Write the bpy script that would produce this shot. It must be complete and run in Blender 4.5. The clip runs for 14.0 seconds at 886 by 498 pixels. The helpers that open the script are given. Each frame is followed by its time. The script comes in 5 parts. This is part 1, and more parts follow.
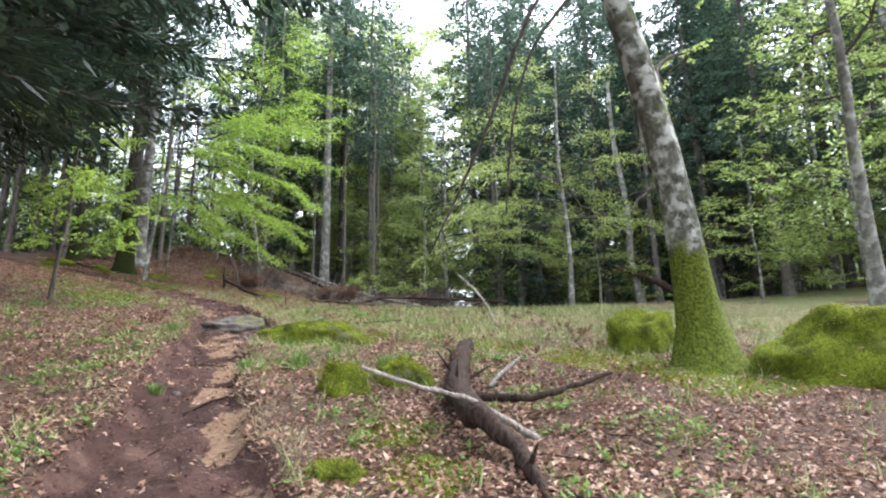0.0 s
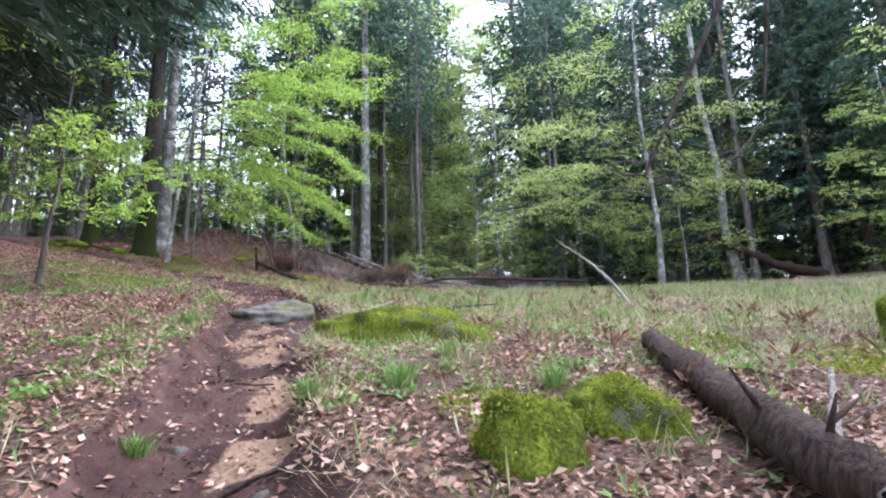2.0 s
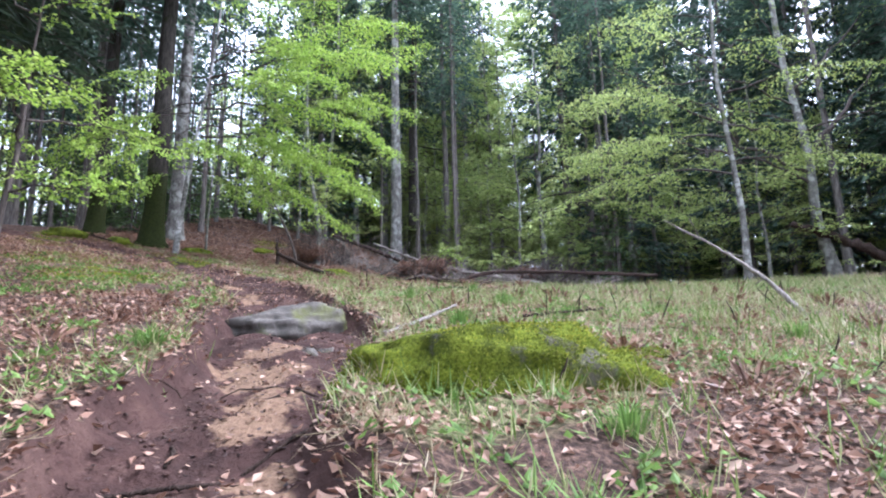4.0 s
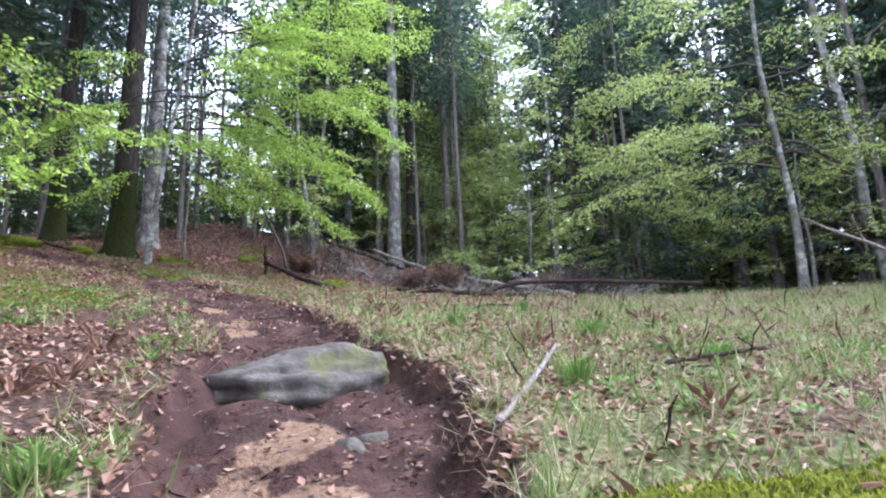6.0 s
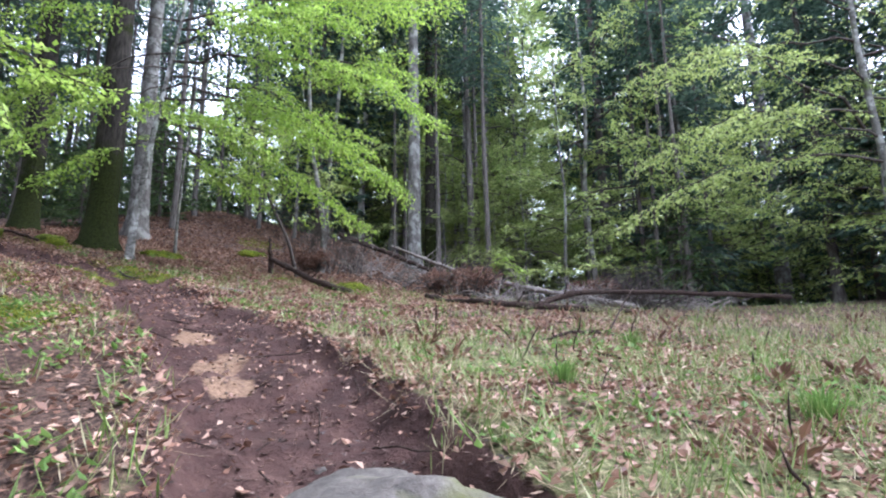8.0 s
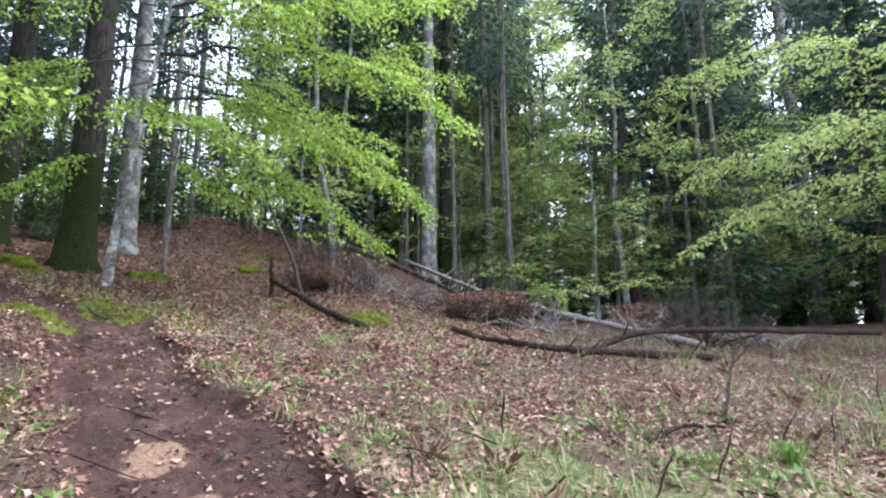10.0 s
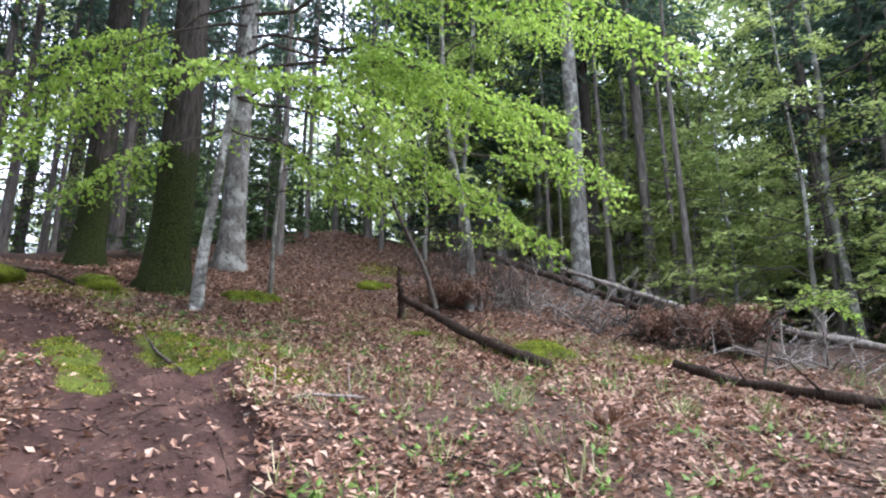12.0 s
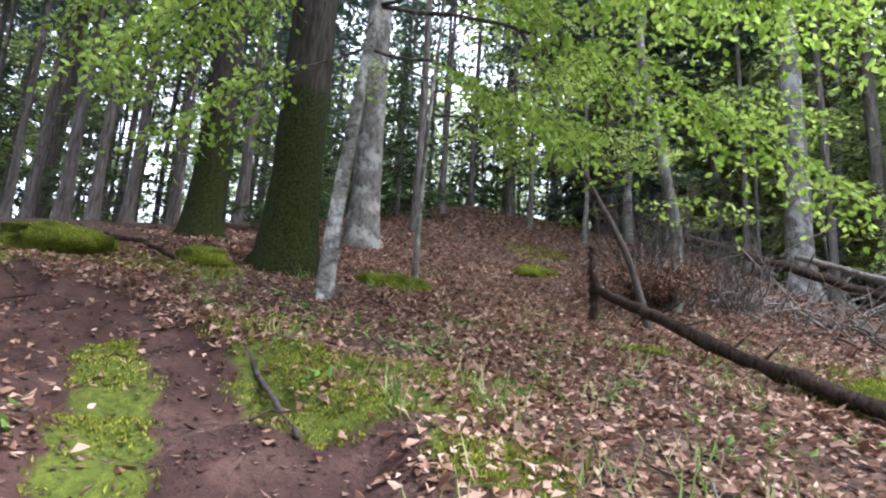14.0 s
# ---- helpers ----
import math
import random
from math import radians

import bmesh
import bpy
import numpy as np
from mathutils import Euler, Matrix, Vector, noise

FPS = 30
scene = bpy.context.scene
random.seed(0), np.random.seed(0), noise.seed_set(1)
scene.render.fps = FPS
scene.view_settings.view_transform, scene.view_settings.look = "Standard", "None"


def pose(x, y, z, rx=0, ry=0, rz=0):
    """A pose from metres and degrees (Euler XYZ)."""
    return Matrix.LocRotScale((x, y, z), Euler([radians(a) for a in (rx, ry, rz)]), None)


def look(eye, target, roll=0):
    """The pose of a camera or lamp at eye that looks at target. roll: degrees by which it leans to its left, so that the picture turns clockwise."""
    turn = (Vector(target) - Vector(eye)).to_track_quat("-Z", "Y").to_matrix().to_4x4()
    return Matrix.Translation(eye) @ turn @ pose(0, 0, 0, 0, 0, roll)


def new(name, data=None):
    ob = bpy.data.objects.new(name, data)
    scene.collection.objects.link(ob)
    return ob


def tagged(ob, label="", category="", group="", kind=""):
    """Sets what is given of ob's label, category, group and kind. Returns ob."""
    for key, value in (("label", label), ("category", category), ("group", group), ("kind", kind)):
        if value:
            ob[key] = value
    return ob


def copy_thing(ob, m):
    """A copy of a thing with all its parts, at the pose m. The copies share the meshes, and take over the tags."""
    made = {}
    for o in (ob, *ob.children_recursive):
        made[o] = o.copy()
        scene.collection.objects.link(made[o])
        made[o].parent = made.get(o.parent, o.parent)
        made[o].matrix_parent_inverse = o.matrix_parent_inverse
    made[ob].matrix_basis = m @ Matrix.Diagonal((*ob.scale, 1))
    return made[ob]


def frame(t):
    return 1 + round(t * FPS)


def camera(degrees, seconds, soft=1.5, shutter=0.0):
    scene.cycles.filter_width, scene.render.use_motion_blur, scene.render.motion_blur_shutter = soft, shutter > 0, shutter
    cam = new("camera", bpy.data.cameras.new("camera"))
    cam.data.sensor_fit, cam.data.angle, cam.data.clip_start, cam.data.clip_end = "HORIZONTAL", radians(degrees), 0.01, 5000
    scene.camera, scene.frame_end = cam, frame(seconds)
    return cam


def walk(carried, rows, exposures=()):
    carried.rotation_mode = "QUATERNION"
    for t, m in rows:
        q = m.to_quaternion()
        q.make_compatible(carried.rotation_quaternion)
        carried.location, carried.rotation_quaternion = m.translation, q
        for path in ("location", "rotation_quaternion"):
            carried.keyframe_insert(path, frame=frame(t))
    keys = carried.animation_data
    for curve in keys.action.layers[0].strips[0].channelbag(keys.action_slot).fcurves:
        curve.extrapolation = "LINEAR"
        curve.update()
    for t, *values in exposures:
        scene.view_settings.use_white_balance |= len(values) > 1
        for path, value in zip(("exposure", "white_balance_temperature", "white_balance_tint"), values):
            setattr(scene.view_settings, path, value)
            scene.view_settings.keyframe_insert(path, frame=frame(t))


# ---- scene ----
cam = camera(75.8, 14.0, soft=2.1)
# seconds, x, y, z, and the turn about x, y and z
PATH_ROWS = [
    (0.0, -0.000, 0.000, 1.770, 104.32, 1.28, -0.00),
    (0.5, -0.322, 0.787, 1.837, 104.03, 1.60, 0.99),
    (1.0, -0.667, 1.653, 1.963, 103.76, 1.95, 1.77),
    (1.5, -1.043, 2.455, 2.101, 103.42, 1.90, 2.74),
    (2.0, -1.299, 3.223, 2.197, 102.89, 1.75, 2.88),
    (2.5, -1.659, 3.916, 2.297, 102.71, 2.13, 3.15),
    (3.0, -1.727, 4.626, 2.451, 102.65, 1.60, 3.16),
    (3.5, -1.992, 5.212, 2.565, 102.38, 1.51, 2.94),
    (4.0, -2.046, 5.709, 2.667, 102.28, 1.36, 5.32),
    (4.2, -2.102, 5.984, 2.751, 102.38, 1.36, 6.19),
    (6.3, -3.045, 7.953, 3.239, 102.67, 1.92, 3.24),
    (6.5, -3.008, 8.150, 3.275, 102.47, 1.57, 2.82),
    (7.0, -3.264, 8.754, 3.489, 102.38, 0.97, 2.89),
    (7.5, -3.589, 9.279, 3.728, 102.23, 0.90, 3.61),
    (8.0, -3.836, 9.855, 3.836, 102.05, 0.87, 4.06),
    (10.3, -4.441, 11.712, 4.756, 101.71, 0.33, 4.39),
    (10.5, -4.459, 11.972, 4.782, 101.67, 0.26, 4.95),
    (11.0, -4.837, 12.741, 4.952, 101.72, 0.36, 6.34),
    (11.5, -5.234, 13.543, 5.072, 102.36, 0.14, 11.07),
    (12.0, -5.758, 14.375, 5.154, 103.39, 0.32, 15.80),
    (12.5, -6.261, 14.965, 5.297, 103.56, -0.13, 19.11),
    (13.0, -6.667, 15.539, 5.410, 103.30, -1.62, 21.47),
    (13.5, -7.191, 16.019, 5.485, 102.86, -1.78, 23.85),
    (14.0, -7.535, 16.483, 5.589, 101.56, -3.45, 26.67),
]
EXPOSURE, KELVIN, TINT = 2.36, 5270, 12
walk(cam, [(t, pose(x, y, z, rx, ry, rz)) for t, x, y, z, rx, ry, rz in PATH_ROWS], [(0.0, EXPOSURE - 0.08, 5850, TINT), (2.5, EXPOSURE + 0.12, KELVIN, TINT + 8), (7.0, EXPOSURE + 0.06, KELVIN, TINT + 9), (10.5, EXPOSURE + 0.08, KELVIN + 150, TINT + 5), (14.0, EXPOSURE + 0.06, KELVIN + 300, TINT + 6)])

# ---- light: a bright, thinly clouded sky ----
world = bpy.data.worlds.new("sky")
scene.world = world
world.use_nodes = True
wt = world.node_tree
sky = wt.nodes.new("ShaderNodeTexSky")
sky.sky_type, sky.sun_disc = "NISHITA", False
sky.sun_elevation, sky.sun_rotation = radians(52), radians(70)
sky.air_density, sky.dust_density, sky.ozone_density = 1.0, 5.0, 1.0
wt.nodes["Background"].inputs["Strength"].default_value = 0.15
haze = wt.nodes.new("ShaderNodeMix")
haze.data_type = "RGBA"
haze.inputs[0].default_value = 0.7
haze.inputs[7].default_value = (7.2, 7.3, 7.2, 1)
wt.links.new(sky.outputs[0], haze.inputs[6])
wt.links.new(haze.outputs[2], wt.nodes["Background"].inputs["Color"])
sun = new("sun", bpy.data.lights.new("sun", "SUN"))
sun.data.energy, sun.data.angle, sun.data.color = 1.0, radians(20), (1.0, 0.96, 0.9)
sun.matrix_world = look((12, 4, 16), (0, 0, 0))

RNG = np.random.default_rng(7)


# ---- materials ----
def nodes_of(name):
    m = bpy.data.materials.new(name)
    m.use_nodes = True
    t = m.node_tree
    return m, t, t.nodes["Principled BSDF"]


def ramp(t, fac, stops):
    r = t.nodes.new("ShaderNodeValToRGB")
    els = r.color_ramp.elements
    while len(els) < len(stops):
        els.new(0.5)
    for e, (p, c) in zip(els, stops):
        e.position, e.color = p, (*c, 1)
    t.links.new(fac, r.inputs[0])
    return r.outputs[0]


def noise_tex(t, scale, detail=4.0, rough=0.55, squash=None, coord="Object"):
    tc = t.nodes.new("ShaderNodeTexCoord")
    n = t.nodes.new("ShaderNodeTexNoise")
    n.inputs["Scale"].default_value, n.inputs["Detail"].default_value, n.inputs["Roughness"].default_value = scale, detail, rough
    src = tc.outputs[coord]
    if squash:
        mp = t.nodes.new("ShaderNodeMapping")
        mp.inputs["Scale"].default_value = squash
        t.links.new(src, mp.inputs["Vector"])
        src = mp.outputs[0]
    t.links.new(src, n.inputs["Vector"])
    return n.outputs["Fac"]


def mix(t, fac, a, b):
    n = t.nodes.new("ShaderNodeMix")
    n.data_type = "RGBA"
    for sock, v in ((n.inputs[0], fac), (n.inputs[6], a), (n.inputs[7], b)):
        if isinstance(v, (float, int)):
            sock.default_value = v
        elif isinstance(v, tuple):
            sock.default_value = (*v, 1)
        else:
            t.links.new(v, sock)
    return n.outputs[2]


def maths(t, op, a, b):
    n = t.nodes.new("ShaderNodeMath")
    n.operation = op
    n.use_clamp = True
    for sock, v in zip(n.inputs, (a, b)):
        if isinstance(v, (float, int)):
            sock.default_value = v
        else:
            t.links.new(v, sock)
    return n.outputs[0]


def bump(t, b, height, strength, distance):
    n = t.nodes.new("ShaderNodeBump")
    n.inputs["Strength"].default_value, n.inputs["Distance"].default_value = strength, distance
    t.links.new(height, n.inputs["Height"])
    t.links.new(n.outputs[0], b.inputs["Normal"])


def bark(name, dark, light, moss=0.0, plates=(9, 9, 1.6), lichen=None, foot=0.0, green=((0.035, 0.06, 0.01), (0.13, 0.18, 0.025))):
    m, t, b = nodes_of(name)
    n1 = noise_tex(t, 2.2, 6, 0.65, plates)
    col = ramp(t, n1, [(0.32, dark), (0.5, tuple((d + l) / 2 for d, l in zip(dark, light))), (0.68, light)])
    if lichen:
        n3 = noise_tex(t, 3.5, 5, 0.6)
        col = mix(t, ramp(t, n3, [(0.5, (0, 0, 0)), (0.6, (1, 1, 1))]), col, lichen)
    if moss:
        n2 = noise_tex(t, 1.6, 5, 0.6)
        g = ramp(t, noise_tex(t, 30, 3), [(0.3, green[0]), (0.7, green[1])])
        if foot:
            tc, sx = t.nodes.new("ShaderNodeTexCoord"), t.nodes.new("ShaderNodeSeparateXYZ")
            t.links.new(tc.outputs["Object"], sx.inputs[0])
            low = t.nodes.new("ShaderNodeMapRange")
            low.inputs["From Min"].default_value, low.inputs["From Max"].default_value = foot, 0.2
            low.inputs["To Min"].default_value, low.inputs["To Max"].default_value = 0.0, 0.55
            t.links.new(sx.outputs[2], low.inputs["Value"])
            n2 = maths(t, "ADD", n2, low.outputs[0])
        col = mix(t, ramp(t, n2, [(0.62 - 0.3 * moss, (0, 0, 0)), (0.72 - 0.25 * moss, (1, 1, 1))]), col, g)
    t.links.new(col, b.inputs["Base Color"])
    b.inputs["Roughness"].default_value = 0.92
    b.inputs["Specular IOR Level"].default_value = 0.12
    bump(t, b, n1, 0.9, 0.04)
    return m


def leafy(name, stops, through_light=0.5, rough=0.5):
    m, t, b = nodes_of(name)
    geo = t.nodes.new("ShaderNodeNewGeometry")
    col = ramp(t, geo.outputs["Random Per Island"], stops)
    big = noise_tex(t, 0.7, 2)
    col2 = mix(t, maths(t, "MULTIPLY", big, 0.5), col, stops[0][1])
    t.links.new(col2, b.inputs["Base Color"])
    b.inputs["Roughness"].default_value = rough
    b.inputs["Specular IOR Level"].default_value = 0.25
    if through_light:
        tr = t.nodes.new("ShaderNodeBsdfTranslucent")
        t.links.new(col2, tr.inputs["Color"])
        mx = t.nodes.new("ShaderNodeMixShader")
        mx.inputs[0].default_value = through_light
        t.links.new(b.outputs[0], mx.inputs[1])
        t.links.new(tr.outputs[0], mx.inputs[2])
        t.links.new(mx.outputs[0], t.nodes["Material Output"].inputs["Surface"])
    return m


def moss_mat(name, bare=None):
    m, t, b = nodes_of(name)
    fine = noise_tex(t, 55, 4, 0.7)
    mid = noise_tex(t, 5, 4, 0.6)
    col = ramp(t, fine, [(0.3, (0.03, 0.045, 0.006)), (0.52, (0.15, 0.185, 0.016)), (0.75, (0.32, 0.34, 0.04))])
    col = mix(t, ramp(t, mid, [(0.4, (0, 0, 0)), (0.68, (0.85, 0.85, 0.85))]), col, (0.03, 0.038, 0.009))
    if bare:
        col = mix(t, ramp(t, noise_tex(t, 2.5, 5, 0.65), [(0.58, (0, 0, 0)), (0.66, (1, 1, 1))]), col, bare)
    t.links.new(col, b.inputs["Base Color"])
    b.inputs["Roughness"].default_value = 1.0
    b.inputs["Specular IOR Level"].default_value = 0.1
    bump(t, b, mix(t, 0.5, fine, noise_tex(t, 14, 3, 0.6)), 1.0, 0.05)
    return m


def ground_mat():
    m, t, b = nodes_of("forest_floor")
    at = t.nodes.new("ShaderNodeAttribute")
    at.attribute_name = "cover"
    sep = t.nodes.new("ShaderNodeSeparateColor")
    t.links.new(at.outputs["Color"], sep.inputs[0])
    fine = noise_tex(t, 26, 5, 0.7)
    mid = noise_tex(t, 3.2, 5, 0.6)
    litter = ramp(t, fine, [(0.32, (0.014, 0.009, 0.007)), (0.48, (0.06, 0.037, 0.027)), (0.62, (0.16, 0.1, 0.07)), (0.78, (0.3, 0.2, 0.145))])
    green = ramp(t, fine, [(0.32, (0.025, 0.03, 0.01)), (0.48, (0.1, 0.105, 0.04)), (0.7, (0.3, 0.28, 0.14))])
    soil = ramp(t, mid, [(0.3, (0.025, 0.013, 0.011)), (0.52, (0.07, 0.037, 0.03)), (0.7, (0.14, 0.083, 0.064))])
    sand = ramp(t, maths(t, "ADD", at.outputs["Alpha"], maths(t, "MULTIPLY", maths(t, "SUBTRACT", mid, 0.42), 1.6)), [(0.5, (0, 0, 0)), (0.6, (1, 1, 1))])
    soil = mix(t, maths(t, "MULTIPLY", fine, 0.7), soil, (0.05, 0.028, 0.022))
    soil = mix(t, sand, soil, ramp(t, fine, [(0.3, (0.13, 0.08, 0.05)), (0.7, (0.29, 0.19, 0.12))]))
    mossy = ramp(t, fine, [(0.3, (0.035, 0.052, 0.009)), (0.6, (0.11, 0.135, 0.018)), (0.8, (0.19, 0.21, 0.035))])
    col = mix(t, ramp(t, maths(t, "ADD", maths(t, "MULTIPLY", mid, 0.5), maths(t, "SUBTRACT", sep.outputs[2], 0.25)), [(0.4, (0, 0, 0)), (0.6, (1, 1, 1))]), litter, green)
    path = maths(t, "ADD", sep.outputs[0], maths(t, "MULTIPLY", maths(t, "SUBTRACT", fine, 0.4), 0.5))
    col = mix(t, ramp(t, path, [(0.42, (0, 0, 0)), (0.6, (1, 1, 1))]), col, soil)
    edge = maths(t, "ADD", sep.outputs[1], maths(t, "SUBTRACT", mid, 0.55))
    col = mix(t, ramp(t, edge, [(0.42, (0, 0, 0)), (0.58, (1, 1, 1))]), col, mossy)
    t.links.new(col, b.inputs["Base Color"])
    b.inputs["Roughness"].default_value = 0.95
    b.inputs["Specular IOR Level"].default_value = 0.2
    bump(t, b, fine, 0.8, 0.04)
    return m


def stone_mat():
    m, t, b = nodes_of("grey_stone")
    n1, n2 = noise_tex(t, 9, 6, 0.65), noise_tex(t, 2.0, 4)
    col = ramp(t, n1, [(0.3, (0.03, 0.026, 0.021)), (0.55, (0.095, 0.083, 0.068)), (0.75, (0.18, 0.16, 0.135))])
    col = mix(t, ramp(t, n2, [(0.54, (0, 0, 0)), (0.66, (1, 1, 1))]), col, (0.09, 0.095, 0.022))
    t.links.new(col, b.inputs["Base Color"])
    b.inputs["Roughness"].default_value = 0.85
    bump(t, b, n1, 0.9, 0.03)
    return m


BARK_FIR = bark("fir_bark", (0.05, 0.042, 0.036), (0.2, 0.18, 0.16))
BARK_PALE = bark("pale_fir_bark", (0.05, 0.046, 0.04), (0.2, 0.19, 0.17), plates=(5, 5, 2.2), lichen=(0.27, 0.27, 0.245))
BARK_MOSSY = bark("mossy_fir_bark", (0.014, 0.012, 0.01), (0.062, 0.054, 0.045), moss=0.12, foot=3.0, green=((0.006, 0.008, 0.003), (0.034, 0.042, 0.009)))
BARK_BEECH = bark("beech_bark", (0.07, 0.068, 0.058), (0.2, 0.19, 0.165), moss=0.15, plates=(3, 3, 3), lichen=(0.3, 0.3, 0.265))
BARK_MOSS_BEECH = bark("moss_covered_beech_bark", (0.035, 0.036, 0.024), (0.16, 0.16, 0.125), moss=0.2, plates=(4, 4, 3), lichen=(0.38, 0.38, 0.34), foot=2.0, green=((0.02, 0.028, 0.005), (0.13, 0.16, 0.02)))
BARK_YOUNG = bark("young_beech_bark", (0.05, 0.048, 0.04), (0.3, 0.29, 0.26), plates=(6, 6, 8), lichen=(0.5, 0.5, 0.46))
BARK_TWIG = bark("twig_bark", (0.035, 0.03, 0.026), (0.13, 0.11, 0.095))
BARK_DEAD = bark("dead_wood", (0.009, 0.007, 0.006), (0.085, 0.058, 0.045), plates=(14, 14, 2))
BARK_GREY_DEAD = bark("weathered_dead_wood", (0.12, 0.1, 0.085), (0.38, 0.34, 0.3), plates=(14, 14, 2))
LEAF_FRESH = leafy("fresh_beech_leaf", [(0.0, (0.18, 0.3, 0.04)), (0.5, (0.36, 0.52, 0.085)), (1.0, (0.55, 0.69, 0.17))], 0.55)
LEAF_FAR = leafy("beech_leaf", [(0.0, (0.22, 0.31, 0.08)), (0.5, (0.42, 0.53, 0.16)), (1.0, (0.62, 0.7, 0.27))], 0.55)
# distance haze is mixed into this colour: paler and bluer than plain needles
HAZY_NEEDLE = leafy("hazy_fir_needle", [(0.0, (0.036, 0.07, 0.05)), (0.6, (0.1, 0.155, 0.11)), (1.0, (0.17, 0.24, 0.16))], 0.42)
# lightened in colour to stand in for hazy light among the low trees
LEAF_UNDER_BRIGHT = leafy("brightened_understorey_leaf", [(0.0, (0.23, 0.3, 0.08)), (0.5, (0.43, 0.53, 0.16)), (1.0, (0.62, 0.69, 0.27))], 0.55)
SPRUCE_NEEDLE = leafy("dark_spruce_needle", [(0.0, (0.014, 0.026, 0.017)), (0.6, (0.036, 0.058, 0.036)), (1.0, (0.075, 0.11, 0.062))], 0.25)
CRUMB = leafy("trail_crumb", [(0.0, (0.02, 0.012, 0.01)), (0.65, (0.09, 0.048, 0.037)), (1.0, (0.3, 0.19, 0.14))], 0.0)
YOUNG_NEEDLE = leafy("young_fir_needle", [(0.0, (0.05, 0.09, 0.035)), (0.6, (0.12, 0.19, 0.07)), (1.0, (0.22, 0.3, 0.11))], 0.4)
LITTER = leafy("dry_leaf", [(0.0, (0.09, 0.046, 0.03)), (0.3, (0.26, 0.14, 0.092)), (0.7, (0.45, 0.28, 0.195)), (1.0, (0.6, 0.43, 0.32))], 0.12)
GRASS = leafy("grass_blade", [(0.0, (0.09, 0.15, 0.03)), (0.45, (0.2, 0.3, 0.07)), (0.72, (0.36, 0.37, 0.16)), (1.0, (0.58, 0.51, 0.33))], 0.3)
HERB = leafy("herb_leaf", [(0.0, (0.08, 0.15, 0.03)), (1.0, (0.26, 0.4, 0.1))], 0.4)
STRAW = leafy("dry_grass_blade", [(0.0, (0.2, 0.15, 0.08)), (0.5, (0.4, 0.33, 0.19)), (1.0, (0.62, 0.54, 0.36))], 0.25)
MOSS_TUFT = leafy("moss_tuft", [(0.0, (0.055, 0.075, 0.01)), (0.4, (0.19, 0.22, 0.02)), (0.8, (0.36, 0.38, 0.045)), (1.0, (0.5, 0.48, 0.09))], 0.35, 0.9)
DEAD_FERN = leafy("dead_bracken", [(0.0, (0.1, 0.055, 0.035)), (1.0, (0.3, 0.17, 0.11))], 0.1)
MOSS, MOSS_STONE = moss_mat("moss"), moss_mat("moss_over_stone", (0.12, 0.11, 0.085))
STONE, FLOOR = stone_mat(), ground_mat()

# ---- the lie of the land ----
LAND = (1.4084, -0.2653, 2.1385, 0.4695, -0.1167, -0.3851, 0.1644, -0.0467, 0.0334, -0.1316)
# the bank that goes on rising behind the stump
RISE = 1.5
# the footpath's middle line: x, y, half width
FOOTPATH = ((0.6, -6.0, 0.6), (-0.5, 0.0, 0.6), (-1.8, 3.9, 0.62), (-2.95, 6.9, 0.5), (-3.5, 9.0, 0.52), (-3.85, 10.7, 0.74), (-4.45, 12.3, 0.68), (-5.55, 14.2, 0.58), (-7.2, 15.8, 0.52),
            (-8.5, 17.4, 0.56), (-9.5, 18.25, 0.48), (-11.4, 18.6, 0.5), (-15.0, 18.2, 0.5), (-22.0, 17.0, 0.5))
# mossy patches of ground: x, y, radius
MOSS_PATCHES = ((-10.75, 18.56, 0.16), (-10.5, 18.42, 0.16), (-10.25, 18.3, 0.16), (-10.0, 18.17, 0.17), (-9.78, 18.0, 0.17), (-9.56, 17.84, 0.17), (-9.36, 17.7, 0.16),
                (-9.9, 19.05, 0.25), (-9.5, 18.95, 0.4), (-9.2, 18.75, 0.35), (-9.0, 19.3, 0.5), (-8.8, 19.7, 0.3), (-10.3, 19.4, 0.4), (-8.35, 18.6, 0.25), (-7.9, 22.3, 0.35), (-6.8, 22.6, 0.4),
                (-1.2, 6.9, 0.3), (-0.4, 5.0, 0.35), (-0.1, 4.2, 0.3), (3.4, 7.0, 0.9), (2.2, 8.0, 0.7), (-8.5, 14.5, 0.9), (-10.5, 16.2, 0.9), (-6.4, 21.8, 0.5), (-5.0, 22.6, 0.4),
                (-12.5, 17.8, 0.6), (0.9, 9.2, 0.5), (-12.6, 20.4, 0.6), (-13.4, 19.6, 0.7), (-11.0, 27.4, 0.6))

# bare sandy patches in the footpath: x, y, radius
SAND_PATCHES = ((-1.7, 5.0, 0.28), (-2.0, 5.5, 0.2), (-2.47, 6.39, 0.27), (-2.68, 7.25, 0.22), (-2.92, 7.75, 0.22), (-3.05, 8.2, 0.16), (-3.36, 8.75, 0.24), (-3.42, 9.2, 0.28), (-3.75, 9.9, 0.3),
                (-4.1, 10.15, 0.22), (-3.95, 10.75, 0.3), (-5.58, 13.8, 0.2), (-5.98, 14.35, 0.22), (-6.5, 15.0, 0.2), (-1.35, 3.9, 0.25))


